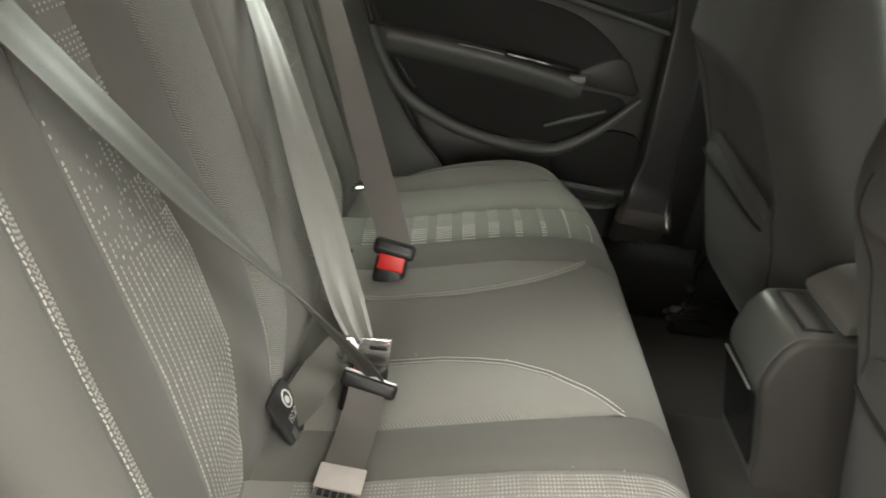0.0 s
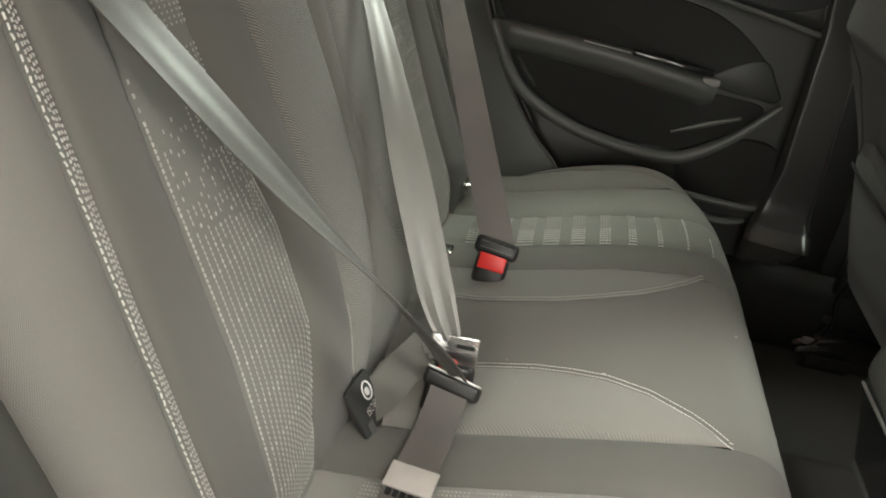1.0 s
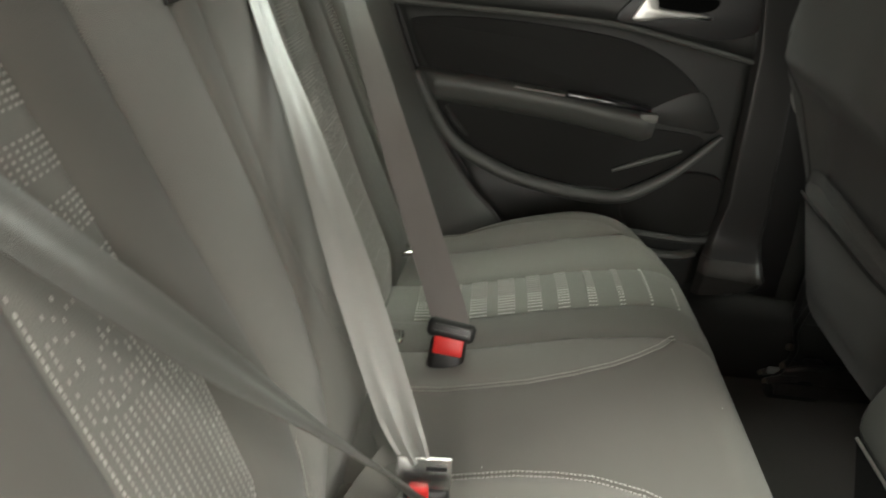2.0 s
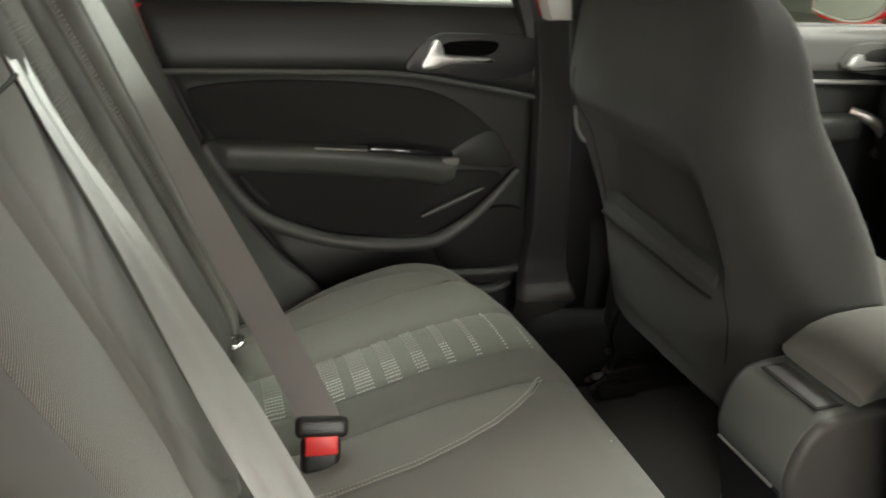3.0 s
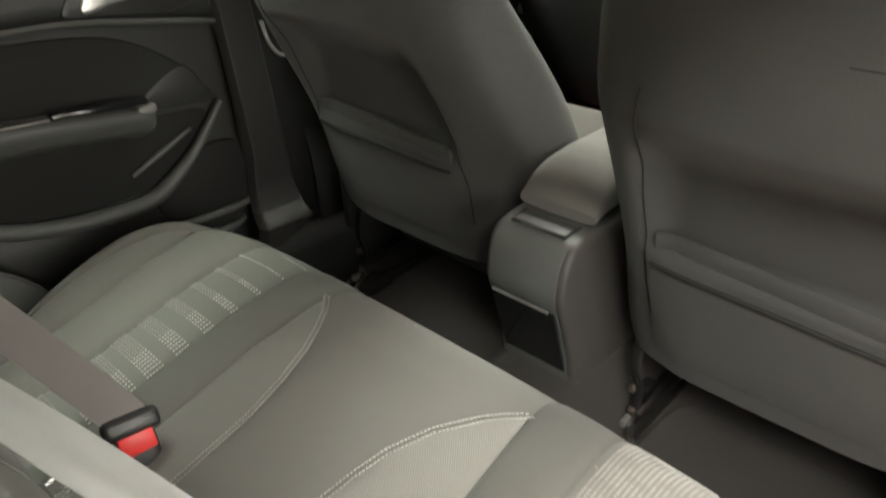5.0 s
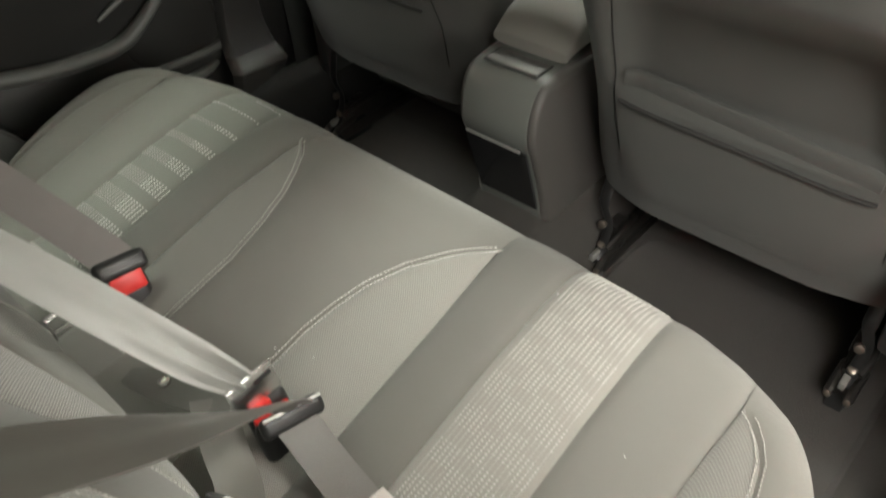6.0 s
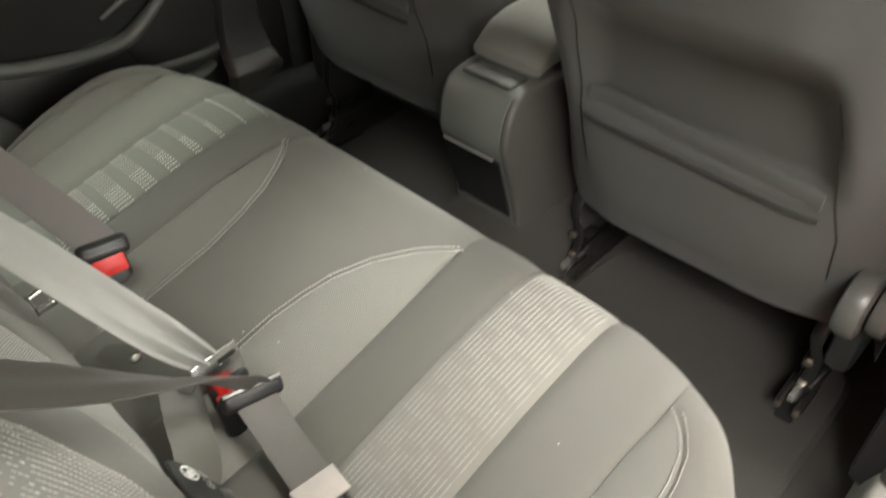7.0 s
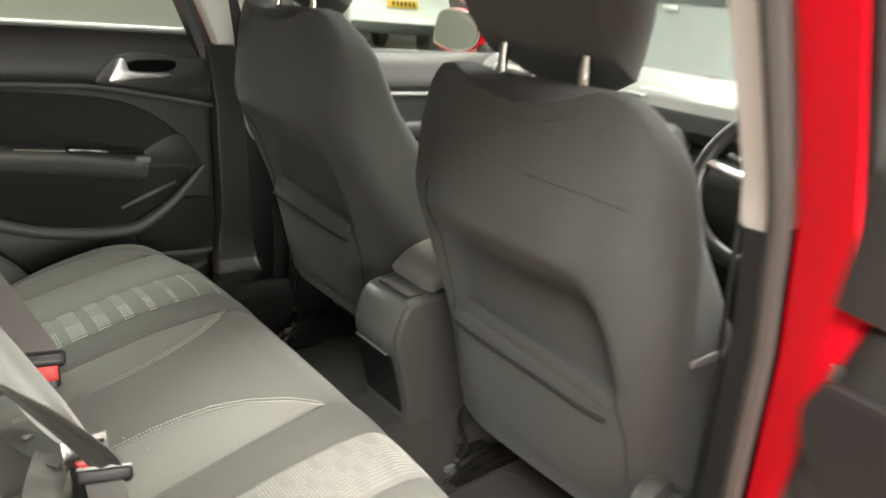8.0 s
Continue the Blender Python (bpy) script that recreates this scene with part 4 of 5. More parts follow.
part("flap_lip", tube([(x, 0.6600, 0.3655) for x in np.linspace(-0.056, 0.056, 5)], 0.0024, 8), SATIN_METAL, console, "thin bright lip")
part("top_slot", box((-0.050, 0.706, 0.470), (0.050, 0.744, 0.4800), 0.002), CHEEK, console, "flush tray lid")
part("lid_gap", tube([(-0.052, 0.746, 0.4785), (-0.052, 0.704, 0.4765), (0.052, 0.704, 0.4765), (0.052, 0.746, 0.4785)], 0.0016, 6), INK, console, "dark gap round the tray lid")


def lid(u, v):
    a = 2 * math.pi * u
    c = math.copysign(abs(math.cos(a)) ** 0.55, math.cos(a))
    s = math.copysign(abs(math.sin(a)) ** 0.55, math.sin(a))
    y = 0.752 + 0.30 * v
    rise = interp(v, [0, 0.05, 0.12, 0.22, 0.4, 0.8, 1], [0.020, 0.038, 0.056, 0.067, 0.072, 0.068, 0.05])
    return (0.073 * c, y, 0.482 + rise * (0.5 + 0.5 * s))


pad = part("armrest_lid", grid(lid, 40, 26, True), CLOTH, console, "charcoal cloth armrest lid")
part("lid_end", ([lid(k / 40, 0.0) for k in range(40)], [list(range(40))[::-1]]), CLOTH, pad)
part("lid_front", ([lid(k / 40, 1.0) for k in range(40)], [list(range(40))]), CLOTH, pad)
part("gear_knob", disc((0.0, 1.26, 0.52), (0, -0.2, 1), 0.024, 0.09, 0.02), PLASTIC_SATIN, console)


# ---- doors ----
def rear_door(side, pivot=None):
    """Inner panel facing the cabin at side * 0.72; pivot: degrees that it stands open round its front edge."""
    label = "dark trimmed rear door with armrest and silver handle, " + ("standing open" if pivot else "closed")
    d = thing("rear_door", (side * 0.78, 0.64, 0.20), label, "car door", "car doors")
    made = []
    F = (lambda data: data) if side < 0 else mirror

    def add(name, data, mat, parent=d, lab=""):
        data = F(data)
        if pivot:
            turn = Matrix.Translation((side * 0.915, 0.40, 0)) @ Matrix.Rotation(radians(pivot) * side, 4, "Z") @ Matrix.Translation((-side * 0.735, -0.642, 0))
            data = [turn @ Vector(v) for v in data[0]], data[1]
        return part(name, data, mat, parent, lab)

    rim = [(-0.135, 0.905), (-0.122, 0.886), (-0.094, 0.795), (-0.043, 0.66), (0.026, 0.513), (0.10, 0.406), (0.17, 0.33), (0.24, 0.25)]
    edge = lambda z: 0.640 - 0.02 * max(0, (z - 0.55) / 0.33) ** 2
    RZ = [p[1] for p in rim][::-1]
    RY = [p[0] for p in rim][::-1]

    def panel(u, v):
        z = 0.22 + 0.68 * v
        ya, yb = interp(z, RZ, RY) + 0.004, edge(z)
        y = ya + (yb - ya) * u
        x = -0.742
        x += 0.022 * (1 / (1 + math.exp(-(z - (0.775 - 0.05 * max(0, (y - 0.33) / 0.3))) / 0.006)))     # upper pad
        x += 0.010 / (1 + math.exp((z - 0.42) / 0.01))
        x -= 0.034 * max(0, (z - 0.80) / 0.10) ** 1.5 + 0.020 * max(0, (z - 0.868) / 0.032) ** 2    # pad leaning out to the sill
        x -= 0.012 * max(0, 1 - min(u, 1 - u) / 0.03) ** 2
        return (x, y, z)

    body_ = add("door_panel", grid(panel, 70, 76), PLASTIC_SOFT, d, "dark soft plastic door panel")
    crown = 0.90 if pivot else 0.865
    skin = [(-0.13, crown)] + rim[2:] + [(0.24, 0.02), (0.66, 0.02), (0.66, 0.60), (0.63, crown)]
    add("door_skin", prism(skin, "yz", -0.845, -0.775, 0.01), RED_PAINT, d, "red painted outer skin")
    # closed door's edge is dark in colour for the shade in its gap
    add("door_edge", prism([(0.642, 0.10), (0.668, 0.10), (0.668, 0.62), (0.645, 0.90), (0.622, 0.90), (0.642, 0.60)], "yz", -0.775, -0.748, 0.004), RED_PAINT if pivot else RUBBER, d, "door edge")
    add("door_shell", box((-0.775, 0.24, 0.05), (-0.735, 0.64, 0.30), 0.01), PLASTIC, d)
    # window and its frame
    add("window_pane", ([(-0.785, -0.14, 0.89), (-0.785, 0.60, 0.885), (-0.70, 0.50, 1.18), (-0.70, -0.30, 1.18)], [[0, 1, 2, 3]]), GREEN_GLASS, d, "greenish window pane").visible_shadow = False
    add("window_frame", prism([(0.585, 0.875), (0.642, 0.875), (0.625, 1.19), (0.575, 1.19)] if pivot else [(0.596, 0.875), (0.652, 0.875), (0.532, 1.19), (0.482, 1.19)], "yz", -0.79, -0.735, 0.006), PLASTIC if pivot else RED_PAINT, d, "window frame upright")
    add("window_frame", prism([(-0.20, 0.875), (-0.125, 0.875), (-0.25, 1.19), (-0.36, 1.19)], "yz", -0.79, -0.735, 0.006), RED_PAINT, d)
    add("sill_strip", tube([(-0.772, -0.13, 0.893), (-0.772, 0.2, 0.892), (-0.772, 0.61, 0.884)], 0.010, 8), RUBBER, d, "black window seal")
    # pale strip stands in for the reflection along the sill's rounded top
    add("sill_cap", tube([(-0.762, -0.125, 0.9005), (-0.762, 0.2, 0.8995), (-0.762, 0.60, 0.8930)], 0.017, 12, 0.42), SILL_SHINE, d, "window sill cap, pale for the reflection on it")
    # trim line under the upper pad
    line = smooth([(-0.722, -0.085, 0.777), (-0.718, 0.108, 0.775), (-0.718, 0.335, 0.768), (-0.720, 0.48, 0.745), (-0.725, 0.635, 0.715)], 8)
    add("trim_bead", tube(line, 0.0055, 8), PLASTIC_GREY, body_, "grey trim bead")
    # grey bead painted in for the highlight down the panel's front edge
    add("edge_highlight", tube([(-0.736, edge(z) - 0.002, z) for z in np.linspace(0.36, 0.84, 12)], 0.0035, 6), PLASTIC_GREY, body_, "grey bead for the highlight on the panel edge")
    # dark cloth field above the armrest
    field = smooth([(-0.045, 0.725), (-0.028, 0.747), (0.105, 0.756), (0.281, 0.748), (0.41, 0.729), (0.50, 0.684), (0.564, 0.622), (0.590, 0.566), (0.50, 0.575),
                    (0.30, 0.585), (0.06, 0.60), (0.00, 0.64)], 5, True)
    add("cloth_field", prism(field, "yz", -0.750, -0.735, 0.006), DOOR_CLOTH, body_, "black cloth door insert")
    # long armrest
    top = [(0.0, 0.648), (0.139, 0.638), (0.271, 0.625), (0.40, 0.606), (0.455, 0.594)]
    ty, tz = [p[0] for p in top], [p[1] for p in top]
    ARM = smooth([(0.0, 0.006), (0.024, 0.005), (0.040, 0.001), (0.047, -0.010), (0.044, -0.026), (0.030, -0.046), (0.0, -0.062)], 4)

    def arm_sheet(u, v):
        """A ledge with a flat top and an undercut front, thinning out at both ends."""
        y = -0.03 + 0.492 * u
        thin = min(1.0, 0.15 + u / 0.10, 0.55 + (1 - u) / 0.10)
        out, up = ARM[int(round(v * (len(ARM) - 1)))]
        return (-0.744 + out * thin, y, interp(y, ty, tz) - 0.004 + up * (0.55 + 0.45 * thin))

    rest = add("armrest", grid(arm_sheet, 48, len(ARM) - 1), PLASTIC_GREY, d, "soft grey armrest ledge")
    add("armrest_end", ([arm_sheet(1.0, k / 12) for k in range(13)], [list(range(13))]), PLASTIC_GREY, rest)
    fan = smooth([(0.44, 0.588), (0.485, 0.628), (0.545, 0.648), (0.578, 0.605), (0.592, 0.572), (0.52, 0.570)], 4, True)
    add("front_fan", prism(fan, "yz", -0.748, -0.7325, 0.006), PLASTIC_SOFT, d, "smooth panel before the armrest")
    add("armrest_tip", box((-0.722, 0.425, 0.585), (-0.700, 0.462, 0.603), 0.006), PLASTIC_PALE, rest, "grey armrest tip")
    add("switch_plate", box((-0.715, 0.155, 0.622), (-0.690, 0.325, 0.634), 0.004, Matrix.Rotation(radians(-5.5), 4, "X") @ Matrix.Translation((0, 0.058, 0.025))), GLOSS_BLACK, rest, "gloss black switch plate")
    add("window_switch", box((-0.706, 0.285, 0.626), (-0.696, 0.303, 0.634), 0.002), CHROME, rest, "bright window switch")
    add("plate_edge", tube([(-0.690, 0.17, 0.6375), (-0.690, 0.27, 0.629)], 0.002, 6), SATIN_METAL, rest)
    # sweeping ridge round the pocket
    sweep = [(-0.03, 0.645), (-0.02, 0.622), (0.021, 0.548), (0.072, 0.493), (0.169, 0.446), (0.255, 0.424), (0.347, 0.412), (0.41, 0.414), (0.452, 0.430), (0.524, 0.482), (0.600, 0.565)]
    ridge = smooth([(-0.722, y, z) for y, z in sweep], 6)
    n = len(ridge)
    add("pocket_ridge", tube(ridge, [0.006 + 0.009 * min(1, (n - 1 - i) / 12, i / 8 + 0.3) for i in range(n)], 10), PLASTIC_GREY, d, "grey sweeping pocket ridge")
    # flat plate without depth: the pocket's shade is put into its black
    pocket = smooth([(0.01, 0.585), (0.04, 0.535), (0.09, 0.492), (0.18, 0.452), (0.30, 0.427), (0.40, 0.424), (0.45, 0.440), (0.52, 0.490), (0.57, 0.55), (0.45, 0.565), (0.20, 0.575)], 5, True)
    add("door_pocket", prism(pocket, "yz", -0.760, -0.7385, 0.002), DOOR_CLOTH, d, "flat black plate for the door pocket's shade")
    add("pocket_slot", tube([(-0.733, 0.395, 0.468), (-0.731, 0.46, 0.497), (-0.733, 0.53, 0.524)], [0.004, 0.007, 0.004], 8), PLASTIC_GREY, d, "grey grip edge")
    add("pocket_slot", tube([(-0.733, 0.035, 0.575), (-0.731, 0.06, 0.54), (-0.733, 0.085, 0.515)], [0.003, 0.006, 0.003], 8), PLASTIC_SOFT, d)
    # loudspeaker field
    spk = smooth([(0.425, 0.410), (0.50, 0.462), (0.56, 0.480), (0.62, 0.470), (0.630, 0.42), (0.62, 0.35), (0.52, 0.335), (0.45, 0.345)], 4, True)
    add("speaker_grille", prism(spk, "yz", -0.745, -0.7275, 0.004), DOOR_CLOTH, d, "black loudspeaker grille")
    add("lower_edge", tube(smooth([(-0.728, 0.30, 0.345), (-0.722, 0.45, 0.336), (-0.722, 0.58, 0.330), (-0.728, 0.635, 0.335)], 4), 0.009, 8), PLASTIC_GREY, d)
    # handle in its dark bowl
    bowl = smooth([(0.350, 0.776), (0.372, 0.815), (0.405, 0.838), (0.45, 0.843), (0.60, 0.836), (0.622, 0.825), (0.627, 0.80), (0.605, 0.768), (0.53, 0.752), (0.42, 0.766)], 5, True)
    cup = add("handle_bowl", prism(bowl, "yz", -0.730, -0.7155, 0.004), PILLAR_BLACK, d, "black handle surround")
    # no hollow is cut: the recess's shade is a flat black plate
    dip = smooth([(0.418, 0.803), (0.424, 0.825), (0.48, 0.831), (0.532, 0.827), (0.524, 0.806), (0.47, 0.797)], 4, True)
    add("finger_hole_shade", prism(dip, "yz", -0.722, -0.7145, 0.002), VOID, cup, "flat black plate for the finger recess's shade")
    lever = smooth([(0.377, 0.781), (0.388, 0.806), (0.401, 0.829), (0.413, 0.830), (0.420, 0.814), (0.430, 0.804), (0.50, 0.800), (0.522, 0.795), (0.515, 0.789), (0.44, 0.787), (0.40, 0.778)], 4, True)
    add("door_handle", prism(lever, "yz", -0.716, -0.7035, 0.005), SATIN_METAL, cup, "satin silver door handle")
    return d


rear_door(-1)
rear_door(1, 74)


def front_door(side):
    d = thing("front_door", (side * 0.78, 1.2, 0.10), "dark trimmed closed front door with silver handle", "car door", "car doors")
    F = (lambda data: data) if side < 0 else mirror
    add = lambda name, data, mat, parent=d, lab="": part(name, F(data), mat, parent, lab)

    def panel(u, v):
        y, z = 0.80 + 0.93 * u, 0.12 + 0.74 * v
        x = -0.745 + 0.02 / (1 + math.exp(-(z - 0.76) / 0.006)) + 0.02 / (1 + math.exp((z - 0.40) / 0.02)) - 0.03 * max(0, (z - 0.825) / 0.035) ** 2
        return (x, y, z)

    body_ = add("door_panel", grid(panel, 40, 60), PLASTIC_SOFT, d, "dark soft plastic door panel")
    # paler sheet over the panel top, with windscreen light in its colour
    add("upper_pad", grid(lambda u, v: (panel(u, 0.865 + 0.13 * v)[0] + 0.003, *panel(u, 0.865 + 0.13 * v)[1:]), 40, 14), DASH_TOP, body_, "upper pad sheet, paler for the windscreen light")
    add("door_skin", box((-0.845, 0.80, 0.02), (-0.775, 1.75, 0.855), 0.01), RED_PAINT, d, "red painted outer skin")
    add("window_pane", ([(-0.785, 0.82, 0.86), (-0.785, 1.68, 0.855), (-0.70, 1.02, 1.18), (-0.70, 0.68, 1.18)], [[0, 1, 2, 3]]), GREEN_GLASS, d, "greenish window pane").visible_shadow = False
    add("sill_cap", tube([(-0.765, 0.80, 0.858), (-0.765, 1.70, 0.848)], 0.011, 8), PLASTIC_GREY, d)
    bowl = smooth([(1.38, 0.77), (1.40, 0.815), (1.46, 0.825), (1.60, 0.815), (1.66, 0.80), (1.63, 0.765), (1.52, 0.75)], 4, True)
    cup = add("handle_bowl", prism(bowl, "yz", -0.735, -0.715, 0.004), PLASTIC_GREY, d, "grey handle surround")
    # flat black plate painted for the shade in the finger recess
    add("finger_hole_shade", prism(smooth([(1.44, 0.785), (1.46, 0.81), (1.54, 0.81), (1.55, 0.785)], 3, True), "yz", -0.722, -0.7135, 0.002), INK, cup)
    lever = smooth([(1.395, 0.768), (1.405, 0.795), (1.425, 0.80), (1.44, 0.785), (1.52, 0.78), (1.53, 0.772), (1.46, 0.765)], 4, True)
    add("door_handle", prism(lever, "yz", -0.716, -0.702, 0.005), SATIN_METAL, cup, "satin silver door handle")
    add("armrest", box((-0.745, 0.85, 0.60), (-0.665, 1.45, 0.665), 0.025, segments=4), PLASTIC_SOFT, d, "dark armrest")
    add("trim_bead", tube([(-0.722, 0.82, 0.745), (-0.722, 1.3, 0.738), (-0.722, 1.70, 0.728)], 0.006, 8), SATIN_METAL, d, "silver trim bead")
    add("grab_handle", tube(smooth([(-0.735, 1.46, 0.66), (-0.70, 1.50, 0.645), (-0.695, 1.55, 0.60), (-0.735, 1.58, 0.55)], 6), 0.014, 10), SATIN_METAL, d, "silver grab handle")
    add("door_pocket", box((-0.75, 0.90, 0.20), (-0.70, 1.60, 0.38), 0.02), PLASTIC, d)
    # mirror outside
    shell_ = add("mirror_housing", prism(smooth([(-1.05, 0.862), (-1.03, 0.967), (-0.94, 0.988), (-0.82, 0.967), (-0.81, 0.885), (-0.90, 0.845)], 5, True), "xz", 1.575, 1.612, 0.012, 3), RED_PAINT, d, "red mirror housing")
    add("mirror_face", prism(smooth([(-1.040, 0.870), (-1.022, 0.958), (-0.94, 0.978), (-0.832, 0.958), (-0.822, 0.890), (-0.905, 0.856)], 5, True), "xz", 1.565, 1.5745, 0.002), CHROME_MIRROR, shell_, "mirror glass")
    add("mirror_rim", tube(smooth([(-1.045, 1.569, 0.866), (-1.026, 1.569, 0.962), (-0.94, 1.569, 0.983), (-0.826, 1.569, 0.962), (-0.816, 1.569, 0.888), (-0.903, 1.569, 0.850), (-1.045, 1.569, 0.866)], 5), 0.005, 6), PLASTIC_PALE, shell_)
    add("mirror_arm", box((-0.83, 1.58, 0.845), (-0.77, 1.64, 0.885), 0.01), PLASTIC, shell_)
    return d


CHROME_MIRROR = material("mirror_glass", (0.9, 0.9, 0.9), 0.03, 1.0, vary=0.02, bump=0.0)
front_door(-1)
front_door(1)


# ---- dashboard and wheel ----
dash = thing("dashboard", (0, 1.55, 0.45), "dark dashboard with chrome-framed air vents", "dashboard")


def dash_sheet(u, v):
    x = -0.72 + 1.44 * u
    pts = [(1.74, 0.886), (1.62, 0.888), (1.50, 0.876), (1.44, 0.853), (1.415, 0.83), (1.41, 0.79), (1.43, 0.765), (1.45, 0.75), (1.43, 0.735), (1.42, 0.70), (1.44, 0.60), (1.52, 0.45), (1.60, 0.30)]
    k = v * (len(pts) - 1)
    i = min(int(k), len(pts) - 2)
    f = k - i
    y = pts[i][0] * (1 - f) + pts[i + 1][0] * f
    z = pts[i][1] * (1 - f) + pts[i + 1][1] * f
    hood = 0.022 * math.exp(-((x - 0.38) / 0.16) ** 4) * max(0, 1 - v * 2.6)
    return (x, y + 0.10 * (abs(x) / 0.72) ** 3 - hood, z + hood * 0.8)


part("dash_body", grid(lambda u, v: dash_sheet(u, 0.33 + 0.67 * v), 60, 32), PLASTIC, dash, "black dashboard face")
part("dash_top", grid(lambda u, v: dash_sheet(u, 0.33 * v), 60, 20), DASH_TOP, dash, "dashboard top, paler for the windscreen light")
for vx in (-0.485, -0.10):
    tilt = Matrix.Translation((vx, 1.418 + 0.10 * (abs(vx) / 0.72) ** 3, 0.823))
    vent = part("air_vent", box((-0.095, -0.012, -0.030), (0.095, 0.02, 0.030), 0.008, tilt), SATIN_METAL if vx < -0.3 else PLASTIC_SATIN, dash, "slim vent frame")
    part("vent_well", box((-0.080, -0.014, -0.022), (0.074, 0.0, 0.022), 0.004, tilt), INK, vent)
    for k in range(3):
        part("slat", box((-0.078, -0.019, -0.014 + 0.013 * k), (0.072, -0.006, -0.010 + 0.013 * k), 0.0015, tilt), PLASTIC_SATIN, vent, "dark vent slat")
part("trim_strip", tube([(x, 1.430, 0.868) for x in np.linspace(-0.03, 0.24, 6)], 0.0016, 6), SATIN_METAL, dash, "thin silver trim strip")
part("glovebox_lid", grid(lambda u, v: (-0.60 + 0.42 * u, 1.424 - 0.012 * math.sin(math.pi * u) ** 0.3 - 0.02 * math.sin(math.pi * v) ** 0.5 + 0.02 * v, 0.735 - 0.055 * v), 16, 12), PLASTIC_GREY, dash, "grey glovebox lid")
part("centre_stack", box((-0.13, 1.36, 0.45), (0.13, 1.55, 0.80), 0.03), PLASTIC_SATIN, dash, "satin black centre stack")
part("screen", box((-0.09, 1.352, 0.66), (0.09, 1.362, 0.77), 0.004), GLOSS_BLACK, dash, "blank black screen")

WHEEL = Matrix.Translation((0.47, 1.22, 0.76)) @ Matrix.Rotation(radians(65), 4, "X")
wheel = thing("steering_wheel", (0.47, 1.27, 0.74), "black leather steering wheel with silver spokes", "steering wheel")
ringpts = [WHEEL @ Vector((0.165 * math.cos(a), 0.155 * math.sin(a), 0)) for a in np.linspace(0, 2 * math.pi, 49)]
part("rim", tube(ringpts, 0.016, 12), BLACK, wheel, "black leather rim")
part("hub", box((-0.06, -0.05, -0.03), (0.06, 0.05, 0.01), 0.02, WHEEL, 3), PLASTIC, wheel, "black hub pad")
for a, b in ((0.055, 0.152), (-0.055, -0.152)):
    part("spoke", tube([WHEEL @ Vector((a, 0.005, -0.012)), WHEEL @ Vector(((a + b) / 2, 0.008, -0.010)), WHEEL @ Vector((b, 0.015, 0))], 0.015, 8, 0.5), SATIN_METAL, wheel, "silver spoke")
part("spoke", tube([WHEEL @ Vector((0, -0.05, -0.012)), WHEEL @ Vector((0, -0.148, 0))], 0.015, 8, 0.5), SATIN_METAL, wheel)
part("column", tube([WHEEL @ Vector((0, 0, -0.03)), WHEEL @ Vector((0, 0, -0.22))], 0.045, 16), PLASTIC, wheel, "black steering column")
for s in (-1, 1):
    part("stalk", tube([WHEEL @ Vector((s * 0.03, 0.02, -0.06)), WHEEL @ Vector((s * 0.15, 0.05, -0.05))], 0.008, 8), PLASTIC, wheel)


# ---- belts ----
def tongue_bar(center, across, up, name, mat, parent, lab, size=(0.068, 0.020, 0.026)):
    a, u = Vector(across).normalized(), Vector(up).normalized()
    u = (u - a * u.dot(a)).normalized()
    m = Matrix((a, a.cross(u) * -1, u)).transposed().to_4x4()
    m.translation = Vector(center)
    h = [s / 2 for s in size]
    return part(name, box([-v for v in h], h, min(size) * 0.45, m, 4), mat, parent, lab), m


def belt(name, points, normals, width, mat, label, fold=None):
    b = thing(name, points[-1], label, "seat belt", "rear seat belts")
    pts = smooth(points, 10)
    nor = smooth(normals, 10)
    wid = [float(w) for w in np.interp(np.linspace(0, 1, len(pts)), np.linspace(0, 1, len(width)), width)]
    fol = [float(w) for w in np.interp(np.linspace(0, 1, len(pts)), np.linspace(0, 1, len(fold)), fold)] if fold else None
    part("webbing", ribbon(pts, nor, wid, 0.0014, fol), mat, b, "woven belt webbing")
    return b


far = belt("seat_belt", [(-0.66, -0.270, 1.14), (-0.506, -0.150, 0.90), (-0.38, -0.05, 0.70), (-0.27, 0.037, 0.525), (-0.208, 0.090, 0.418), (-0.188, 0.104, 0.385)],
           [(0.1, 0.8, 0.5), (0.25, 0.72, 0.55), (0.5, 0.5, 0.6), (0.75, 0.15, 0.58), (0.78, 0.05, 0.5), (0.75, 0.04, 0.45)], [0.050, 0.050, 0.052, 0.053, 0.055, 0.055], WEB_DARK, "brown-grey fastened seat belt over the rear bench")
bar, m = tongue_bar((-0.188, 0.103, 0.383), (0.03, 1.0, -0.13), (-0.55, 0.0, 0.8), "tongue", BLACK, far, "black moulded tongue", (0.074, 0.020, 0.030))
part("tongue_slit", box((-0.026, -0.0115, 0.004), (0.026, -0.009, 0.006), 0.0005, m), PLASTIC_SATIN, bar)
part("tongue_slit", box((-0.026, -0.0115, -0.006), (0.026, -0.009, -0.0045), 0.0005, m), PLASTIC_SATIN, bar)
b1, m1 = tongue_bar((-0.178, 0.099, 0.345), (0.03, 1.0, -0.08), (-0.45, 0.0, 0.88), "buckle", BLACK, far, "black buckle", (0.056, 0.026, 0.056))
part("release_button", box((-0.023, -0.0165, 0.000), (0.023, 0.006, 0.0295), 0.003, m1), RED_BUTTON, b1, "red release button")

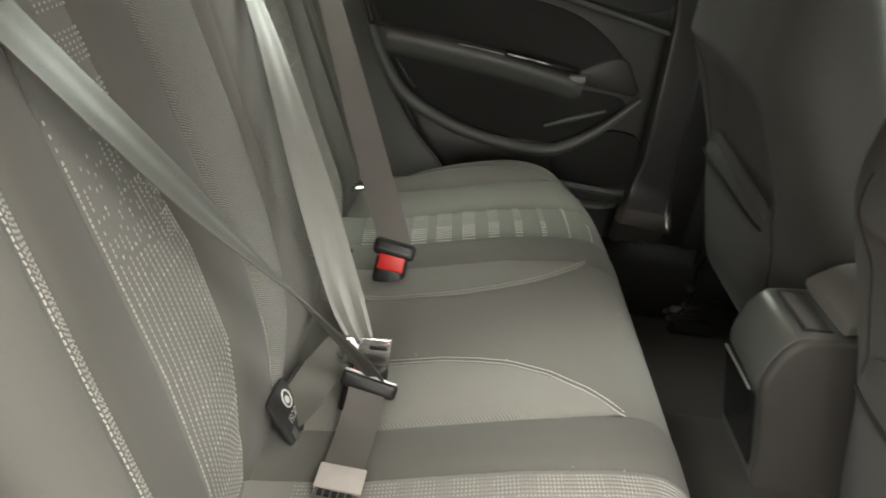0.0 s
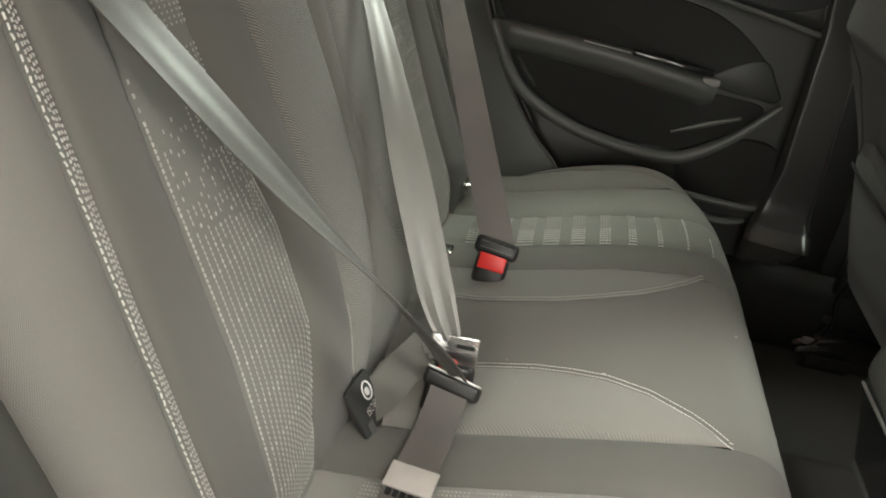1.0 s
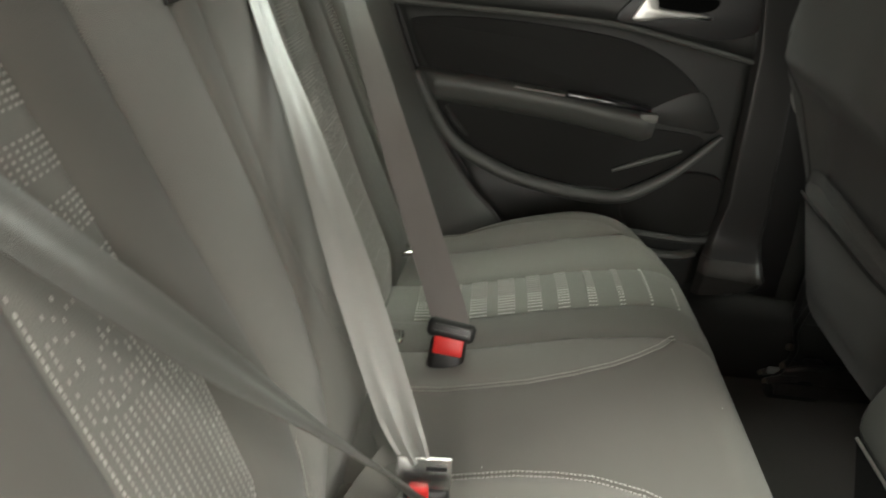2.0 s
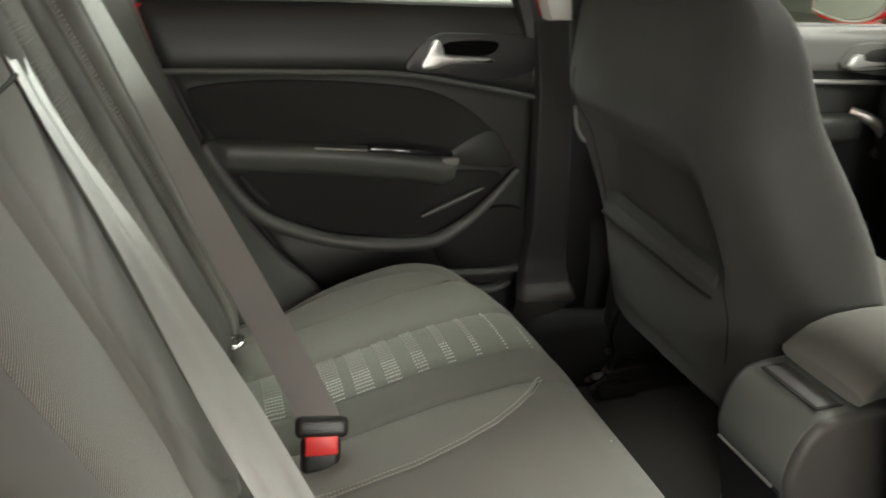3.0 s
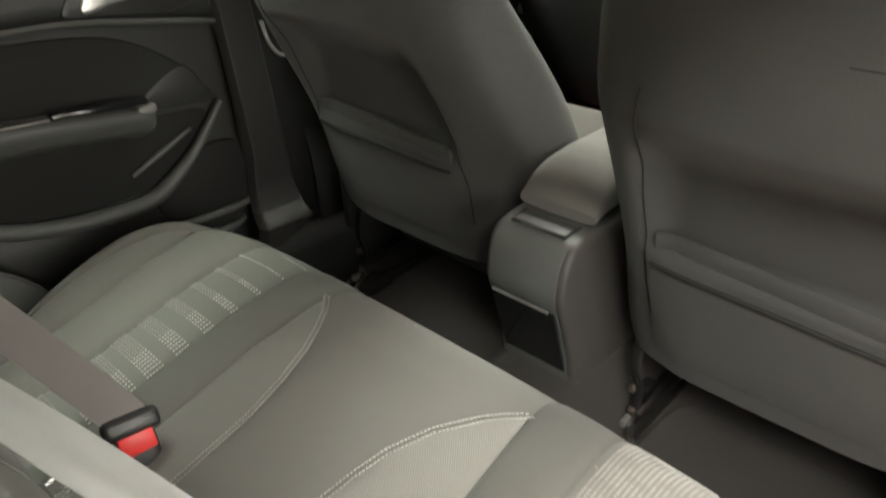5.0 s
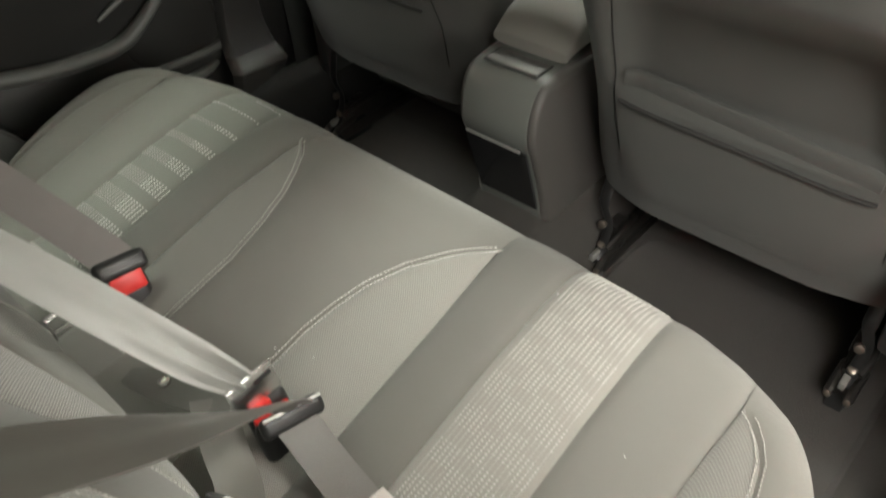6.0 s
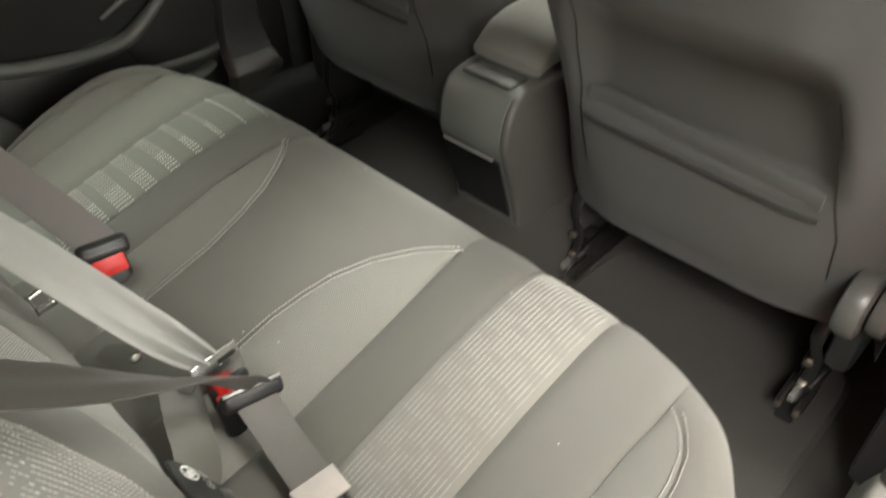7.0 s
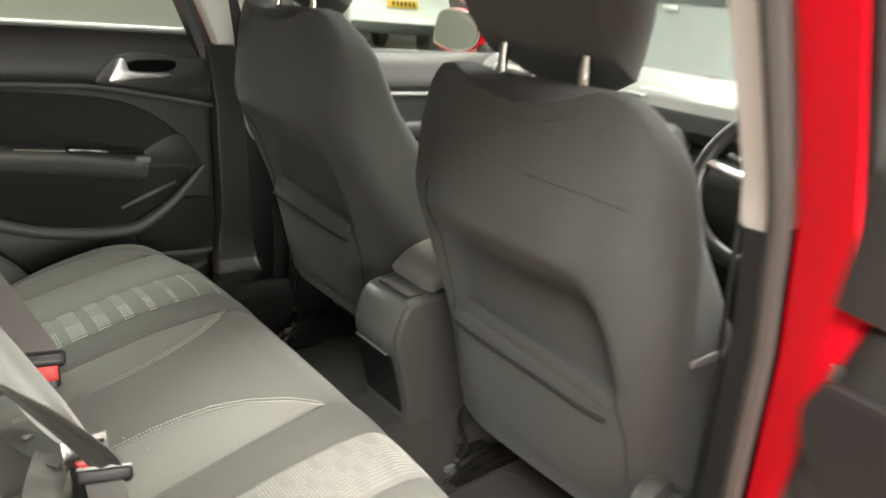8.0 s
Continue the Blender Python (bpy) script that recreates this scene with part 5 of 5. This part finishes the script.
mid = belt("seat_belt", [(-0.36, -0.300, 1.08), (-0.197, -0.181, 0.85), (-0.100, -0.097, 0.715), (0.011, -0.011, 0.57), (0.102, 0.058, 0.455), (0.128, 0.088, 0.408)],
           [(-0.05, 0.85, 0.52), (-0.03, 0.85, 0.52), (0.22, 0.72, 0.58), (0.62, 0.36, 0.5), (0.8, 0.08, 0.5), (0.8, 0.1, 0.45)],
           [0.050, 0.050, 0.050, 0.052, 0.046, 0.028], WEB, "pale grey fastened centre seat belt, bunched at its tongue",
           [0.0008, 0.0012, 0.0014, 0.0012, 0.003, 0.006])
plate, m2 = tongue_bar((0.129, 0.095, 0.394), (-0.1, 0.99, -0.02), (-0.25, -0.15, 0.95), "tongue", CHROME, mid, "bright steel tongue", (0.064, 0.005, 0.040))
part("tongue_slot", box((0.002, -0.0035, 0.004), (0.026, 0.0035, 0.010), 0.0008, m2), INK, plate)
b2, m3 = tongue_bar((0.136, 0.100, 0.350), (-0.1, 0.99, -0.02), (-0.25, 0.0, 0.95), "buckle", BLACK, mid, "black buckle", (0.054, 0.026, 0.056))
part("release_button", box((-0.021, -0.0165, 0.014), (0.002, 0.006, 0.0290), 0.003, m3), RED_BUTTON, b2, "red release button")
tail = smooth([(-0.040, 0.018, 0.352), (-0.005, 0.030, 0.362), (0.035, 0.044, 0.367), (0.075, 0.060, 0.370), (0.110, 0.078, 0.372)], 5)
end = part("end_fitting", ribbon(tail, [(-0.1, -0.1, 1)] * len(tail), [0.020 + 0.026 * min(1.0, k / 8) for k in range(len(tail))], 0.003), CLOTH_BAND, mid, "grey cloth belt end flap")
part("rivet", disc((0.020, 0.040, 0.3700), (-0.1, -0.1, 1), 0.008, 0.006, 0.002), CHROME, end, "bright rivet")

strap = smooth([(0.085, 0.062, 0.372), (0.115, 0.048, 0.366), (0.150, 0.034, 0.360), (0.185, 0.022, 0.350), (0.205, 0.006, 0.336), (0.215, -0.012, 0.318)], 5)
part("buckle_strap", ribbon(strap, [(0.1, 0.35, 1)] * len(strap), 0.050), CLOTH_BAND, mid, "grey cloth buckle strap")

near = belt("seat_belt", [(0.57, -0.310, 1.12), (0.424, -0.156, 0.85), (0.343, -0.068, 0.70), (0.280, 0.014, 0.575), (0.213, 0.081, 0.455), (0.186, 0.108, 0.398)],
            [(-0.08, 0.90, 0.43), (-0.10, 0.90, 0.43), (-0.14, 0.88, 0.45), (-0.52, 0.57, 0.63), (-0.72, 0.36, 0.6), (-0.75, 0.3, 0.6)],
            [0.048, 0.048, 0.048, 0.047, 0.045, 0.042], WEB_BROWN, "shiny fastened seat belt, darkened for shade, twisted towards its buckle", [0.0004, 0.0004, 0.0006, 0.0015, 0.0015, 0.002])
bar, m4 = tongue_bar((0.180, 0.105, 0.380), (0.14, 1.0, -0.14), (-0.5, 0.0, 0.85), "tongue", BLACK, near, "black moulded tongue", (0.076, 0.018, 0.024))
part("tongue_edge", box((-0.035, -0.0105, 0.010), (0.035, -0.0075, 0.0135), 0.001, m4), SATIN_METAL, bar, "thin bright edge strip")
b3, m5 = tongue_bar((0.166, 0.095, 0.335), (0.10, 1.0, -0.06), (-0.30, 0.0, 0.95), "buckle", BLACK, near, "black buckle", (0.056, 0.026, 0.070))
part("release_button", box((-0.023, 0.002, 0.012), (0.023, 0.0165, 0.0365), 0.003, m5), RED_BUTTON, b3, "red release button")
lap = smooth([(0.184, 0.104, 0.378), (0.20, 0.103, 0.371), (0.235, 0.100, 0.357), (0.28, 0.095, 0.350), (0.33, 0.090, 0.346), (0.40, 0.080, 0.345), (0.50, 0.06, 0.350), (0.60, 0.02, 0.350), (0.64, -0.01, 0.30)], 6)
part("lap_webbing", ribbon(lap, [(0.25, 0.05, 1)] * len(lap), 0.048), WEB_LAP, near, "lap webbing, its own tone for the shade there")
LBL = Matrix.Translation((0.319, 0.0915, 0.3490)) @ Matrix.Rotation(radians(-5), 4, "Z") @ Matrix.Rotation(radians(4), 4, "Y")
keep = part("webbing_label", box((-0.020, -0.028, -0.003), (0.016, 0.028, 0.0015), 0.0012, LBL), LABEL_CLOTH, near, "pale folded webbing label")
for k in range(5):
    part("print_bar", box((0.019, -0.021 + 0.0085 * k, 0.000), (0.027, -0.0150 + 0.0085 * k, 0.0022), 0, LBL), INK, keep)

# child-seat anchor tag and loops
tag = thing("anchor_tag", (0.211, 0.006, 0.345), "black plastic child-seat anchor tag with white print", "tag")
TAG = Matrix(((-1, 0, 0), (0, -0.55, 0.835), (0, 0.835, 0.55))).to_4x4()
TAG = TAG @ Matrix.Rotation(radians(-6), 4, "Z") @ Matrix.Diagonal((1.15, 1.2, 1, 1))
TAG.translation = (0.216, 0.005, 0.350)
part("plate", box((-0.028, -0.034, -0.004), (0.030, 0.026, 0.003), 0.005, TAG), PLASTIC, tag)
part("tab", box((-0.020, -0.032, 0.003), (-0.008, -0.016, 0.006), 0.002, TAG), PLASTIC_SATIN, tag)
part("badge_ring", tube([TAG @ Vector((0.010 + 0.0095 * math.cos(a), 0.0095 * math.sin(a) + 0.008, 0.0036)) for a in np.linspace(0, 2 * math.pi, 25)], 0.0012, 6), LABEL_INK, tag)
part("badge_mark", disc(TAG @ Vector((0.0095, 0.007, 0.0036)), TAG.to_3x3() @ Vector((0, 0, 1)), 0.0052, 0.001, 0), LABEL_INK, tag)
font = bpy.data.curves.new("print", "FONT")
font.body, font.size, font.align_x, font.align_y = "ISOFIX", 0.0115, "CENTER", "CENTER"
text = new("print", font)
bpy.context.view_layer.update()
flat = bpy.data.meshes.new_from_object(text)
bpy.data.objects.remove(text)
flat.transform(TAG @ Matrix.Translation((0.008, -0.010, 0.0038)))
part("print", ([v.co[:] for v in flat.vertices], [list(f.vertices) for f in flat.polygons]), LABEL_INK, tag, "white lettering")

for ax, ay in ((-0.185, 0.012), (-0.485, -0.004)):
    loop = thing("anchor_loop", (ax, ay, 0.35), "bright steel child-seat anchor loop between cushion and backrest", "anchor", "anchor loops")
    part("bar", tube(smooth([(ax - 0.016, ay - 0.02, 0.356), (ax - 0.015, ay + 0.012, 0.362), (ax + 0.015, ay + 0.012, 0.362), (ax + 0.016, ay - 0.02, 0.356)], 5), 0.0045, 8), CHROME, loop)
    part("bracket", box((ax - 0.018, ay - 0.035, 0.345), (ax + 0.018, ay - 0.020, 0.362), 0.003), STEEL, loop)

# front belts hanging at the pillars
for side, z0, y0 in ((-1, 0.664, 0.715), (1, 0.611, 0.775)):
    fb = thing("front_seat_belt", (side * 0.66, y0, 0.3), "grey front seat belt hanging beside its pillar", "seat belt", "front seat belts")
    x = side * 0.655
    part("webbing", ribbon(smooth([(side * 0.675, y0 - 0.10, 1.12), (x, y0 - 0.02, 0.80), (x + side * 0.002, y0 + 0.004, z0)], 8), [(-side * 0.8, -0.6, 0)] * 17, 0.034 if side < 0 else 0.046), WEB_BLACK, fb, "upper webbing")
    if side > 0:
        part("webbing", ribbon(smooth([(x + side * 0.004, y0 + 0.006, z0), (x, y0 + 0.03, 0.35), (x, y0 + 0.04, 0.24)], 8), [(-side * 0.9, -0.4, 0)] * 17, 0.046), WEB_BLACK, fb, "lower webbing")
    if side > 0:
        tongue_bar((x - 0.008, y0 - 0.006, z0), (0.25, 0.95, 0.25), (0, -0.15, 1), "tongue", SATIN_METAL, fb, "bright metal tongue", (0.056, 0.007, 0.012))
    else:
        part("tongue", tube(smooth([(x + 0.004, y0 - 0.034, z0 + 0.05), (x + 0.010, y0 - 0.030, z0 + 0.012), (x + 0.012, y0 - 0.014, z0 - 0.016), (x + 0.010, y0 + 0.004, z0 - 0.024)], 5), 0.0042, 8), SATIN_METAL, fb, "bright metal tongue")

# ---- other cars in the hall ----
def parked_car(m, mat, label, plate, tall=1.0, under=0.35, grip=0.90):
    car = thing("parked_car", m.translation, label, "car", "parked cars")
    T = lambda data: ([m @ Vector((v[0], v[1], v[2] * tall)) for v in data[0]], data[1])
    side = [(-2.1, under), (-2.1, 0.75), (-2.0, 0.95), (-1.1, 1.02), (-0.55, 1.45), (1.2, 1.48), (1.95, 1.0), (2.08, 0.7), (2.1, under)]
    low = smooth(side, 6)
    part("body", T(prism([tuple(p) for p in low], "yz", -0.88, 0.88, 0.10, 4)), mat, car, "glossy painted body")
    glassy = [(-0.95, 1.04), (-0.50, 1.39), (1.12, 1.42), (1.72, 1.05)]
    part("side_window", T(prism(glassy, "yz", -0.892, 0.892, 0.004)), DARK_GLASS, car, "dark side windows")
    part("rear_window", T(([(-0.68, 1.56, 1.30), (0.68, 1.56, 1.30), (0.74, 1.93, 1.03), (-0.74, 1.93, 1.03)], [[0, 1, 2, 3]])), DARK_GLASS, car)
    part("bumper", T(box((-0.86, 2.02, under - 0.03), (0.86, 2.16, under + 0.14), 0.05)), PLASTIC, car, "black lower bumper")
    for sx in (-1, 1):
        for wy in (-1.35, 1.3):
            w = part("wheel", T(disc((sx * 0.82, wy, 0.32), (1, 0, 0), 0.32, 0.2, 0.03)), RUBBER, car, "black tyre")
            part("rim", T(disc((sx * 0.90, wy, 0.32), (1, 0, 0), 0.21, 0.06, 0.01)), SATIN_METAL, w)
        for hy in (-0.35, 0.7):
            part("door_handle", T(box((sx * 0.90 - 0.02, hy - 0.09, grip), (sx * 0.90 + 0.02, hy + 0.09, grip + 0.035), 0.01)), SATIN_METAL, car)
            part("door_gap", T(box((sx * 0.885 - 0.003, hy - 0.52, 0.40), (sx * 0.885 + 0.003, hy - 0.512, 1.02), 0)), INK, car)
        part("tail_lamp", T(box((sx * 0.85 - 0.05, 1.66, 0.79), (sx * 0.85 + 0.05, 1.95, 0.93), 0.02)), RED_BUTTON, car, "red tail lamp")
    if plate:
        p = part("number_plate", T(box((-0.26, 2.10, 0.86), (0.26, 2.125, 0.97), 0.004)), YELLOW, car, "yellow plate")
        for k in range(6):
            part("plate_bar", T(box((-0.21 + 0.07 * k, 2.124, 0.885), (-0.165 + 0.07 * k, 2.128, 0.945), 0)), INK, p)
    return car


parked_car(Matrix.Translation((-11.25, 7.75, GROUND)) @ Matrix.Rotation(radians(-105), 4, "Z"), WHITE_PAINT, "white parked hatchback with yellow rear plate", True, 1.08, 0.50)
parked_car(Matrix.Translation((-3.47, 6.6, GROUND)) @ Matrix.Rotation(radians(-100), 4, "Z"), SILVER_PAINT, "pale silver parked car standing across the hall", False, 1.3, 0.30, 1.0)

# ---- rear floor mats ----
for side in (-1, 1):
    def mat_sheet(u, v, side=side):
        """A mat with rounded corners and a rim that droops to the carpet."""
        a = 2 * math.pi * u
        c = math.copysign(abs(math.cos(a)) ** 0.25, math.cos(a))
        n = math.copysign(abs(math.sin(a)) ** 0.25, math.sin(a))
        x, y = 0.405 + 0.245 * c * (1 - v), 0.735 + 0.235 * n * (1 - v)
        rim = 0.012 * (1 - max(0.0, 1 - v / 0.04) ** 2)
        return (side * x, y, tunnel(x, y) + 0.002 + rim + 0.003 * noise.noise((7 * x + side, 7 * y, 0.3)))

    whole("floor_mat", grid(mat_sheet, 72, 24, True), MAT, "black carpet floor mat in the rear footwell", "floor mat", "floor mats")
